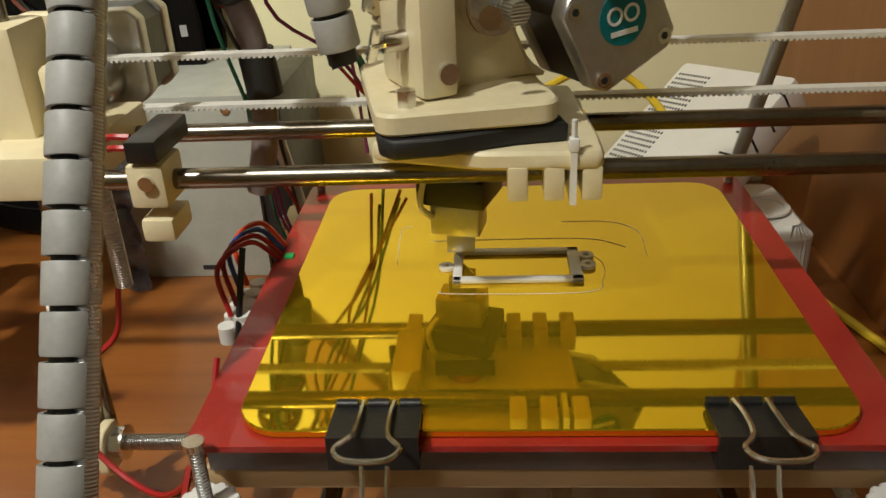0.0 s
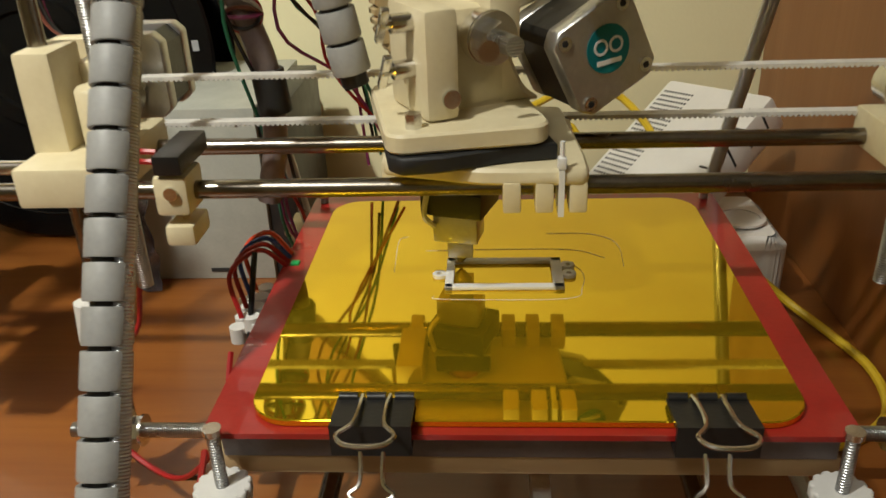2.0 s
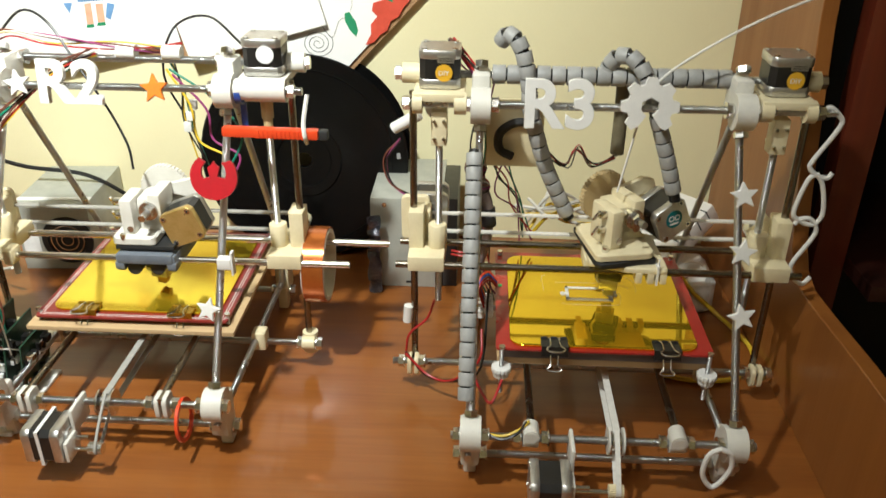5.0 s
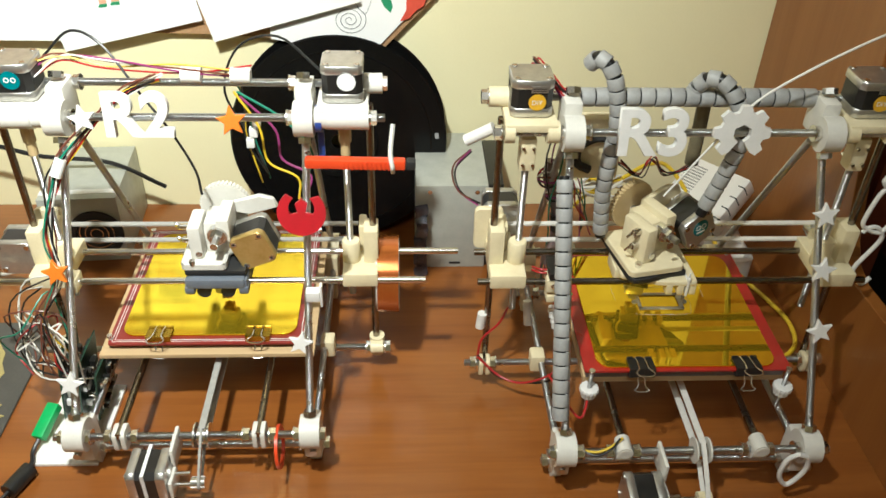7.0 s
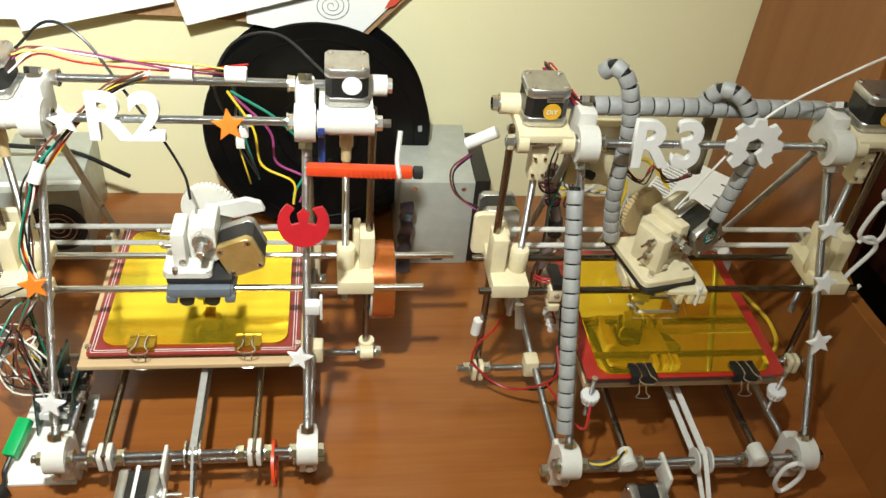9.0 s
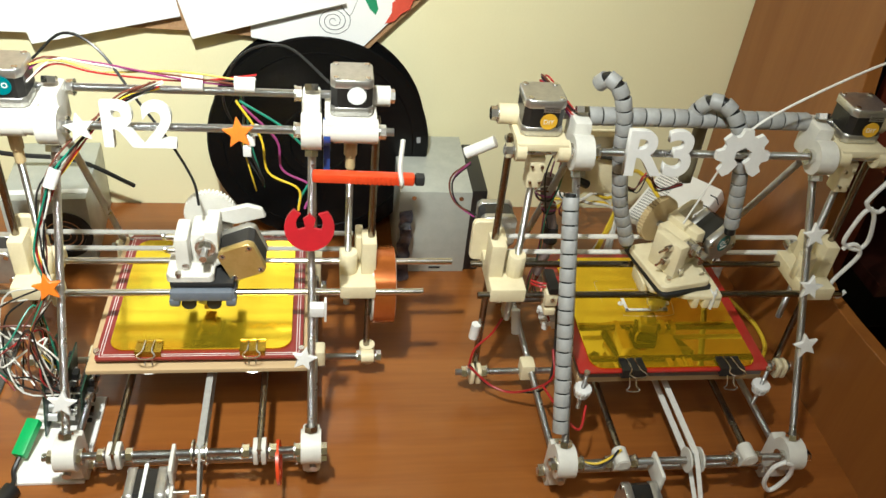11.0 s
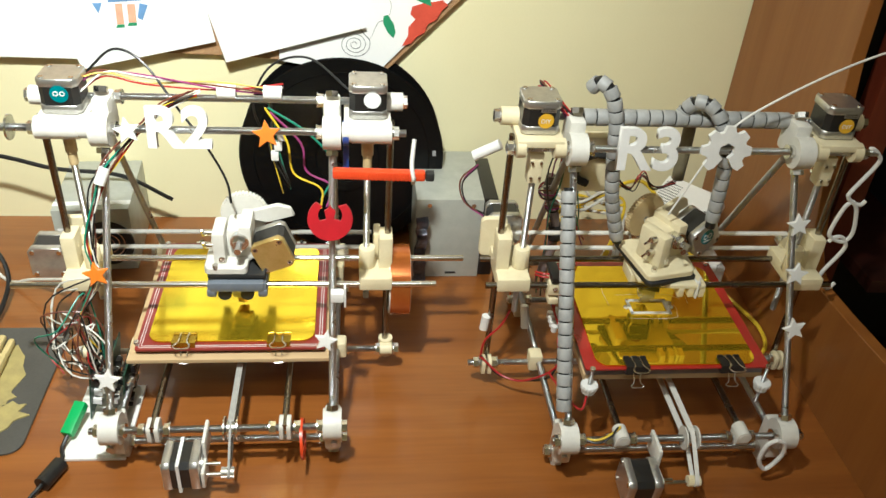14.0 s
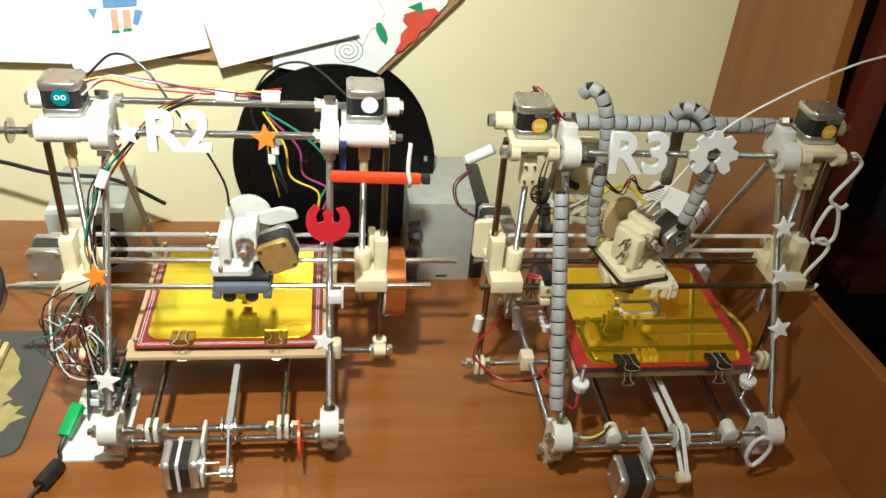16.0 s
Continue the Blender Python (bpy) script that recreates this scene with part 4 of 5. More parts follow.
bundle(pr3, 5, [(-0.112, 0.19, 0.34), (-0.12, 0.2, 0.27), (-0.118, 0.21, 0.22), (-0.112, 0.22, 0.16), (-0.108, 0.24, 0.10), (-0.1, 0.27, 0.05)], 0.009, 1)
bundle(pr3, 6, [(-0.1, 0.21, 0.26), (-0.095, 0.23, 0.22), (-0.075, 0.25, 0.18), (-0.065, 0.26, 0.13)], 0.012, 2)
bundle(pr3, 6, [(-0.12, 0.17, 0.345), (-0.15, 0.2, 0.37), (-0.135, 0.215, 0.35), (-0.115, 0.2, 0.335)], 0.006, 3)
bundle(pr3, 5, [(-0.055, 0.2, 0.262), (-0.03, 0.205, 0.245), (-0.02, 0.205, 0.265), (-0.002, 0.205, 0.247), (0.018, 0.2, 0.258)], 0.003, 4, 0.0007)
bundle(pr3, 4, [(-0.2, 0.23, 0.26), (-0.217, 0.235, 0.235), (-0.212, 0.23, 0.21), (-0.19, 0.22, 0.2)], 0.002, 5)
part("heat_shrink", tube(BM(), [(-0.207, 0.228, 0.272), (-0.18, 0.222, 0.29)], 0.0062, 10), STAR, pr3, "white tape round a wire pair")
part("heat_shrink", tube(BM(), [(-0.17, 0.215, 0.295), (-0.15, 0.21, 0.31)], 0.006, 10), STAR, pr3)
for pts, mt in (([(-0.16, 0.157, 0.11), (-0.168, 0.16, 0.085), (-0.186, 0.152, 0.07), (-0.19, 0.15, 0.045)], WRED), ([(-0.19, 0.145, 0.05), (-0.165, 0.135, 0.03), (-0.14, 0.12, 0.035), (-0.112, 0.1, 0.075), (-0.11, 0.12, 0.1)], WRED),
                ([(-0.19, 0.148, 0.05), (-0.168, 0.138, 0.028), (-0.138, 0.122, 0.033), (-0.11, 0.11, 0.06), (-0.104, 0.15, 0.13)], WBLK), ([(-0.12, 0.1, 0.066), (-0.11, 0.06, 0.07), (-0.1, 0.03, 0.078), (-0.09, 0.05, 0.09)], WRED),
                ([(-0.11, 0.003, 0.066), (-0.09, -0.004, 0.068), (-0.075, -0.002, 0.074), (-0.066, 0.0, 0.083)], WYEL), ([(-0.11, 0.005, 0.068), (-0.092, -0.006, 0.066), (-0.078, -0.004, 0.07), (-0.068, 0.0, 0.082)], WBLK)):
    part("wire", tube(BM(), pts, 0.0013, 6), mt, pr3)
part("heat_shrink", tube(BM(), [(-0.1885, 0.1575, 0.083), (-0.1868, 0.1575, 0.102)], 0.0052, 10), STAR, pr3)
part("heat_shrink", tube(BM(), [(-0.128, 0.2, 0.048), (-0.13, 0.21, 0.075)], 0.0052, 10), STAR, pr3)

# taped loom with knots of wire, hanging behind the sleeve
LOOM = [(-0.120, 0.215, 0.256), (-0.121, 0.215, 0.236), (-0.114, 0.215, 0.216), (-0.107, 0.215, 0.191), (-0.107, 0.215, 0.158), (-0.114, 0.215, 0.127)]
lm = part("wire_loom", tube(BM(), LOOM, 0.0058, 10), pm("mauve_grey_tape", (0.22, 0.18, 0.17), (0.15, 0.11, 0.11), 70, 0.55, 0, 0.4), pr3, "mauve-grey taped loom of wires")
for q, r in ((LOOM[1], 0.011), (LOOM[2], 0.008)):
    for k in range(5):
        a = k * 1.3
        ring = [(q[0] + r * math.cos(w * math.pi / 4), q[1] + r * math.sin(w * math.pi / 4) * math.cos(a), q[2] + r * math.sin(w * math.pi / 4) * math.sin(a)) for w in range(9)]
        part("wire_turn", tube(BM(), ring, 0.0010, 5, 3), (WMAG, WRED, WBRN, WBLK, WWHT)[k], lm)
part("black_tape", tube(BM(), [LOOM[3], (LOOM[3][0] + 0.002, LOOM[3][1], LOOM[3][2] - 0.02)], 0.0078, 10, 2), MATTE, lm, "black tape wrap")

# filament of the red printer, over the gear sign and off to the side
part("filament", tube(BM(), [(0.03, 0.147, 0.340), (0.055, 0.149, 0.364), (0.1, 0.15, 0.394), (0.15, 0.155, 0.418), (0.2, 0.16, 0.434), (0.3, 0.17, 0.45)], 0.0012, 8), NATFIL, pr3, "white plastic filament strand")
fs = part("filament_strand", tube(BM(), [(0, 0, 0), (0, 0, -0.1)], 0.0011, 8), NATFIL, pr3, "white plastic filament strand")

# loose wires of the plain printer
bundle(pr2, 9, [(-0.02, 0.172, 0.352), (-0.06, 0.165, 0.335), (-0.098, 0.125, 0.302), (-0.113, 0.112, 0.275), (-0.122, 0.095, 0.23), (-0.12, 0.085, 0.19), (-0.14, 0.07, 0.15), (-0.13, 0.07, 0.10)], 0.005, 11)
part("heat_shrink", tube(BM(), [(-0.102, 0.118, 0.298), (-0.108, 0.11, 0.284)], 0.0055, 10), STAR, pr2, "white tape wrap")
bundle(pr2, 4, [(-0.14, 0.1, 0.17), (-0.175, 0.1, 0.145), (-0.18, 0.09, 0.10), (-0.15, 0.08, 0.075), (-0.125, 0.08, 0.07)], 0.014, 12)
bundle(pr2, 5, [(-0.13, 0.165, 0.362), (-0.11, 0.18, 0.366), (-0.07, 0.185, 0.36), (0.0, 0.18, 0.357), (0.06, 0.18, 0.355)], 0.006, 13)
bundle(pr2, 3, [(0.05, 0.18, 0.35), (0.052, 0.2, 0.31), (0.05, 0.21, 0.27), (0.06, 0.21, 0.22)], 0.006, 14)
for pts, mt in (([(0.045, 0.18, 0.335), (0.066, 0.175, 0.30), (0.072, 0.17, 0.265), (0.1, 0.165, 0.25), (0.1, 0.16, 0.228)], WYEL), ([(0.048, 0.18, 0.335), (0.09, 0.18, 0.305), (0.115, 0.175, 0.27), (0.1, 0.165, 0.235)], WGRN),
                ([(0.05, 0.18, 0.33), (0.08, 0.18, 0.295), (0.085, 0.175, 0.265), (0.112, 0.17, 0.25), (0.106, 0.16, 0.23)], WMAG)):
    part("wire", tube(BM(), pts, 0.0012, 6), mt, pr2)
part("filament", tube(BM(), [(0.008, 0.15, 0.24), (0.004, 0.155, 0.265), (-0.015, 0.165, 0.30), (-0.04, 0.175, 0.335), (-0.07, 0.19, 0.375), (-0.1, 0.2, 0.385), (-0.13, 0.2, 0.36)], 0.0013, 8), WBLK, pr2, "black plastic filament strand")
part("black_lead", tube(BM(), [(0.13, 0.16, 0.365), (0.09, 0.19, 0.385), (0.05, 0.2, 0.37), (0.03, 0.21, 0.32), (0.05, 0.21, 0.27), (0.065, 0.2, 0.235)], 0.0012, 8), WBLK, pr2)
for x in (0.0, 0.045):
    part("heat_shrink", tube(BM(), [(x, 0.179, 0.352), (x + 0.018, 0.179, 0.3515)], 0.0075, 10), STAR, pr2, "white tape wrap")
part("blue_tie", lathe(BM(), [(0.0105, -0.003), (0.0125, -0.003), (0.0125, 0.003), (0.0105, 0.003)], 20, T((0.127, 0.145, 0.325)) @ AX), WBLU, pr2, "blue band round the bar")
part("blue_tie", box(BM(), 0.124, 0.130, 0.15, 0.153, 0.28, 0.325, 0.0008), WBLU, pr2)
part("end_disc", prism(BM(), ring_outline(0.0125, 24), 0.002, T((-0.192, 0.143, 0.327)) @ AX), ZINC, pr2, "steel fender washer")
part("end_bar", rod(BM(), (-0.208, 0.143, 0.327), (-0.174, 0.143, 0.327), RR), THREADX, pr2)
mot_lab = part("label", prism(BM(), ring_outline(0.0085, 24), 0.0004, T((-0.141, 0.1483, 0.3595)) @ UP), TEAL, pr2, "round teal label")
for dx in (-0.003, 0.003):
    part("label_mark", lathe(BM(), [(0.0016, 0), (0.0025, 0), (0.0025, 0.0003), (0.0016, 0.0003)], 20, T((-0.141 + dx, 0.1477, 0.36)) @ UP), WLABEL, mot_lab)
part("label", prism(BM(), ring_outline(0.0085, 24), 0.0004, T((0.153, 0.1483, 0.3595)) @ UP), WLABEL, pr2, "round white label")

part("rod_clip", box(box(BM(), 0.112, 0.125, 0.062, 0.072, 0.176, 0.187, 0.001), 0.1252, 0.1275, 0.062, 0.070, 0.170, 0.194, 0.0005), STAR, pr2, "small white clip on the front post")
for i in range(3):
    part("connector", box(BM(), 0.046 + 0.004 * i, 0.054 + 0.004 * i, 0.202, 0.208, 0.262 + 0.012 * i, 0.272 + 0.012 * i, 0.0006), STAR, pr2, "white wire connector")
# tape roll hung on the plain printer's cross rod
roll = thing("tape_roll", "amber tape roll on a pale spoked core", "tape", -0.293, 0.166, 0.149)
part("tape", lathe(BM(), [(0.0390, 0.002), (0.0415, 0.002), (0.0415, 0.0242), (0.0390, 0.0242)], 40, AX), COPPER, roll, "amber tape winding")
b = lathe(BM(), [(0.0352, 0.0005), (0.0388, 0.0005), (0.0388, 0.0248), (0.0352, 0.0248)], 48, AX)
for a in range(3):
    part("spoke", box(BM(), 0.002, 0.006, -0.003, 0.003, 0.005, 0.0354, 0, Matrix.Rotation(radians(120 * a + 20), 4, "X")), WHITE, roll)
part("core", b, WHITE, roll, "deep white plastic core")
roll.matrix_basis = at(-0.300, 0.194, 0.128)


# ---------------------------------------------------------------- signs and ornaments on the frames
def lean(x, y, z):
    """Stands upright along a front post."""
    return at(x, y, z, -30 + 12)


def star(x, y, z, r, material, label, tilt=0):
    ob = tagged(part("star", prism(BM(), star_outline(r), 0.0042, UP @ Matrix.Rotation(radians(tilt), 4, "Z"), 0.0006), material), label, "star ornament", "stars clipped on the printers")
    ob.matrix_basis = lean(x, y, z)


for i, (y, z) in enumerate(((0.112, 0.258), (0.087, 0.213), (0.058, 0.163))):
    star(0.121, y, z, 0.0135, STAR, "white printed star clipped on the front post", (8, -6, 14)[i])
star(R2X + 0.051, R2Y + 0.131, 0.330, 0.0145, ORANGE, "orange printed star clipped on the top bar", 6)
star(R2X - 0.079, R2Y + 0.130, 0.332, 0.0135, STAR, "white printed star clipped on the top bar", 10)
star(R2X + 0.107, R2Y + 0.040, 0.146, 0.0125, STAR, "white printed star clipped on the front post", -12)
star(R2X - 0.114, R2Y + 0.073, 0.205, 0.0135, ORANGE, "orange printed star clipped on the front post", 10)
star(R2X - 0.105, R2Y + 0.019, 0.116, 0.0135, STAR, "white printed star clipped on the front post", -8)


def sign(text, x, y, z, size, label):
    cu = bpy.data.curves.new("sign_text", "FONT")
    cu.body, cu.size, cu.extrude, cu.offset, cu.bevel_depth = text, size * K, 0.003 * K, 0.0012 * K, 0.0005 * K
    cu.space_character = 1.05
    src = bpy.data.objects.new("sign_source", cu)
    scene.collection.objects.link(src)
    bpy.context.view_layer.update()
    me = bpy.data.meshes.new_from_object(src.evaluated_get(bpy.context.evaluated_depsgraph_get()))
    bpy.data.objects.remove(src)
    me.materials.clear()
    me.materials.append(STAR)
    ob = new("letter_sign", me)
    ob.matrix_basis = at(x, y, z, 82)
    return tagged(ob, label, "sign", "signs on the printers")


sign("R3", -0.0815, 0.134, 0.311, 0.060, "white printed letter sign on the top bar")
sign("R2", R2X - 0.065, R2Y + 0.134, 0.314, 0.056, "white printed letter sign on the top bar")
# gear-shaped sign with an open keyhole
out = []
for i in range(8):
    a = radians(90 + 45 * i)
    if i == 4:
        out += [(0.0085 * math.cos(radians(d)), 0.0085 * math.sin(radians(d))) for d in (250, 200, 150, 90, 30, -20, -70)]
        continue
    for da, r in ((-17, 0.0205), (-9, 0.026), (9, 0.026), (17, 0.0205)):
        out.append((r * math.cos(a + radians(da)), r * math.sin(a + radians(da))))
gs = tagged(part("gear_sign", prism(BM(), out, 0.005, UP), STAR), "white printed gear-shaped sign on the top bar", "sign", "signs on the printers")
gs.matrix_basis = at(0.0325, 0.138, 0.331, -6)

# red emblem, red knife, orange and white rings
left = [(0.022 * math.cos(radians(d)), 0.022 * math.sin(radians(d))) for d in range(128, 412, 12)]
hole = [(0.0118 * math.cos(radians(d)), 0.004 + 0.0118 * math.sin(radians(d))) for d in range(50, -61, -16)]
mid = [(0.0035, 0.0), (0.0055, 0.0085), (0.0015, 0.0115), (0, 0.0145), (-0.0015, 0.0115), (-0.0055, 0.0085), (-0.0035, 0.0)]
hole2 = [(-x, y) for x, y in hole[::-1]]
em = tagged(part("emblem", prism(BM(), left + hole[:6] + mid + hole2[-6:], 0.004, UP), REDP), "dark red printed winged emblem on the front post", "ornament")
em.matrix_basis = at(R2X + 0.112, R2Y + 0.088, 0.261, -14)
kn = thing("utility_knife", "orange-red ribbed utility knife tied across the rods", "knife", R2X + 0.170, R2Y + 0.118, 0.294, -2)
part("handle", box(BM(), -0.056, 0.036, -0.005, 0.005, -0.0048, 0.0048, 0.0025), ORRED, kn)
for i in range(11):
    part("rib", box(BM(), -0.022 + i * 0.0042, -0.0198 + i * 0.0042, -0.0057, -0.0046, -0.0042, 0.0042, 0.0004), ORRED, kn)
part("end_cap", box(BM(), 0.0362, 0.045, -0.0048, 0.0048, -0.0046, 0.0046, 0.002), MATTE, kn)
part("hanging_band", tube(BM(), [(0.024, 0.012, 0.034), (0.022, 0.0, 0.012), (0.024, -0.007, 0.0), (0.024, 0.0, -0.009)], 0.0022, 6), WWHT, kn, "white elastic band")
rg = tagged(part("ring_tag", lathe(BM(), [(0.0175, -0.0015), (0.0215, -0.0015), (0.0215, 0.0015), (0.0175, 0.0015)], 28), ORRED), "orange-red printed ring hung on the front bar", "ring")
rg.matrix_basis = at(R2X + 0.083, R2Y + 0.0, 0.0465, 0, 90 - 3, 0)
ln = [(0, 0.02), (0.01, 0.014), (0.012, -0.004), (0.0, -0.024), (-0.011, -0.01), (-0.009, 0.012), (0, 0.02)]


def link(x, y, z, pts, r, label, name="chain_link"):
    ob = tagged(part(name, tube(BM(), [(a, 0, c) for a, c in pts], r, 8, 6), STAR), label, "chain link", "white chain on the printer")
    ob.matrix_basis = at(x, y, z)


link(0.101, -0.012, 0.050, ln, 0.0024, "white printed loop hung on the front bar", "printed_loop")
link(0.202, 0.142, 0.325, [(-0.014, 0.005), (-0.009, 0.007), (0.0, 0.0), (0.003, -0.01), (-0.014, -0.043), (-0.015, -0.051), (-0.007, -0.058), (0.002, -0.06), (0.006, -0.055)], 0.0023, "white printed hook hung on the top bar")
link(0.181, 0.142, 0.231, [(0.013, 0.038), (0.006, 0.03), (0.0, 0.0), (0.005, -0.009), (0.02, -0.014), (0.027, -0.002), (0.021, 0.026), (0.013, 0.038)], 0.0023, "white printed chain link")
link(0.197, 0.142, 0.223, [(-0.013, -0.006), (-0.009, -0.001), (0.0, 0.0), (0.008, -0.009), (0.007, -0.02), (-0.007, -0.049), (-0.004, -0.062), (0.007, -0.071), (0.014, -0.063)], 0.0023, "white printed hook at the end of the chain")

# ---------------------------------------------------------------- on the desk
sp = thing("spool", "large black plastic filament spool leaning on the wall", "spool", -0.355, 0.462, 0.1425)
M = Matrix.Rotation(radians(90 - 6), 4, "X")
part("flange", lathe(BM(), [(0.010, 0.0), (0.140, 0.0), (0.142, 0.002), (0.140, 0.004), (0.010, 0.004)], 72, M), DISC, sp, "black front flange")
part("flange", lathe(BM(), [(0.03, -0.052), (0.140, -0.052), (0.142, -0.05), (0.140, -0.048), (0.03, -0.048)], 72, M), DISC, sp)
part("core", lathe(BM(), [(0.03, -0.048), (0.085, -0.048), (0.085, 0.0), (0.03, 0.0)], 48, M), MATTE, sp)
part("hub_ring", lathe(BM(), [(0.036, 0.004), (0.052, 0.004), (0.05, 0.0065), (0.038, 0.0065)], 40, M), DISC, sp)
part("rim_bead", lathe(BM(), [(0.1205, 0.004), (0.1215, 0.0050), (0.1225, 0.004)], 72, M), DISC, sp)
for a in range(6):
    part("slot_label", box(BM(), 0.1265, 0.1315, -0.004, 0.004, 0.0042, 0.0046, 0, M @ Matrix.Rotation(radians(a * 60 + 4), 4, "Z")), pm("grey_mark", (0.3, 0.3, 0.3), None, 60, 0.6) if a == 0 else DISC, sp)

ps = thing("power_supply", "grey sheet-metal computer power supply standing behind the printer", "power supply", -0.255, 0.372, 0)
part("case", box(BM(), 0, 0.092, 0, 0.14, 0, 0.128, 0.0012), PSUGREY, ps)
for x in (0.018, 0.078):
    part("screw", rod(BM(), (x, -0.001, 0.119), (x, 0.001, 0.119), 0.003, 12), ZINC, ps)
part("slot", box(BM(), 0.045, 0.06, -0.0006, 0.001, 0.006, 0.009), MATTE, ps)
# solid black block against the case's right side, no opening
part("fan_opening", box(BM(), 0.0922, 0.112, 0.004, 0.12, 0.0, 0.128, 0.002), BLACK, ps, "black plastic side piece")
ps2 = thing("power_supply", "grey metal power supply with fan grille behind the printer", "power supply", -0.745, 0.385, 0, 4)
part("case", box(BM(), 0.01, 0.108, 0, 0.135, 0, 0.098, 0.0012), PSUGREY, ps2)
part("tape_strip", box(BM(), 0.0098, 0.1082, 0.012, 0.022, 0.0975, 0.0984), WLABEL, ps2)
part("fan_ring", lathe(BM(), [(0.026, 0), (0.034, 0), (0.034, 0.003), (0.026, 0.003)], 32, T((0.075, -0.0002, 0.045)) @ UP), MATTE, ps2)
for r in (0.007, 0.014, 0.021):
    part("grille_ring", lathe(BM(), [(r, 0.001), (r + 0.0015, 0.001), (r + 0.0015, 0.0026), (r, 0.0026)], 28, T((0.075, -0.0002, 0.045)) @ UP), ZINC, ps2)
part("fan_hole", prism(BM(), ring_outline(0.0258, 28), 0.0008, T((0.075, 0.0002, 0.045)) @ UP), MATTE, ps2)
part("label", box(BM(), 0.014, 0.036, -0.0007, 0.0, 0.02, 0.07), WLABEL, ps2)
rnd = random.Random(71)
b = BM()
cols = [[b.verts.new((-0.256 + 0.008 * c + rnd.uniform(-.002, .002), 0.352 + rnd.uniform(-.005, .005), 0.0015 + 0.0065 * k)) for k in range(18)] for c in range(3)]
for ca, cb_ in zip(cols, cols[1:]):
    for k in range(17):
        b.faces.new((ca[k], ca[k + 1], cb_[k + 1], cb_[k]))
bmesh.ops.solidify(b, geom=b.faces[:], thickness=0.0006)
bg = tagged(part("plastic_film", b, BLUEFOIL), "crumpled shiny dark plastic film standing behind the tape roll", "film")

rt = thing("router", "white plastic network box with rows of vent holes, leaning back", "router")
RU, RV = Vector((0.57, -0.817, 0.075)).normalized(), Vector((0.625, 0.548, 0.548)).normalized()
RN = RU.cross(RV)
RV = RN.cross(RU)
RM = T(Vector((0.122, 0.406, 0.091)) - 0.014 * RN) @ Matrix((RU, RV, RN)).transposed().to_4x4()
part("case", box(BM(), -0.0465, 0.0465, -0.052, 0.052, -0.014, 0.014, 0.004, RM), ROUTERW, rt)
b = BM()
for i in range(11):
    for j in range(20):
        box(b, -0.042 + i * 0.0026 + 0.0006, -0.042 + i * 0.0026 + 0.0019, -0.045 + j * 0.0044, -0.0431 + j * 0.0044, 0.0138, 0.0143, 0, RM)
tagged(part("vent_field", b, MATTE, rt, "rows of small dark vent holes"), kind="stuff")
for j in range(5):
    part("side_slot", box(BM(), 0.037, 0.0470, -0.036 + j * 0.018, -0.0345 + j * 0.018, -0.002, 0.0144, 0, RM), MATTE, rt)
pb = thing("power_strip", "white plastic mains socket block lying on the desk", "power strip", 0.158, 0.354, 0)
part("body", prism(BM(), rounded(-0.025, 0.025, -0.03, 0.05, 0.013, 6), 0.050, None, 0.007), ROUTERW, pb)
part("socket", lathe(BM(), [(0.013, 0.052), (0.0165, 0.052), (0.0165, 0.0535), (0.013, 0.0535)], 28, T((0, 0.0, 0))), ROUTERW, pb)
part("socket_well", prism(BM(), ring_outline(0.0129, 24), 0.0006, T((0, 0, 0.052))), WLABEL, pb)
yc = tagged(part("network_cable", tube(BM(), [(0.02, 0.42, 0.11), (0.06, 0.44, 0.12), (0.1, 0.45, 0.10), (0.14, 0.33, 0.05), (0.177, 0.318, 0.015), (0.2, 0.29, 0.0035), (0.21, 0.25, 0.0032), (0.202, 0.21, 0.003), (0.172, 0.185, 0.003), (0.13, 0.18, 0.003), (0.09, 0.19, 0.003)], 0.0028, 8), WYEL), "yellow network cable curling on the desk", "cable")
wc = thing("cable_heap", "heap of white and yellow cables behind the printer", "cable")
for i in range(9):
    rnd = random.Random(40 + i)
    q = [(-0.05 + rnd.uniform(-.02, .02), 0.42, 0.06 + rnd.uniform(0, .06)), (-0.02, 0.43 + rnd.uniform(-.03, .03), 0.10 + rnd.uniform(-.02, .03)), (0.02 + rnd.uniform(-.02, .02), 0.44, 0.09 + rnd.uniform(-.02, .02)), (0.06, 0.44, 0.05 + rnd.uniform(0, .03)), (0.05 + rnd.uniform(-.03, .03), 0.40, 0.004)]
    part("cable", tube(BM(), q, 0.0022, 6), (WWHT, WWHT, WYEL)[i % 3], wc)
oc = tagged(part("orange_capacitor", rod(BM(), (-0.115, 0.31, 0.0), (-0.115, 0.31, 0.03), 0.012, 20), ORANGE), "small orange cap standing behind the printer", "cap")

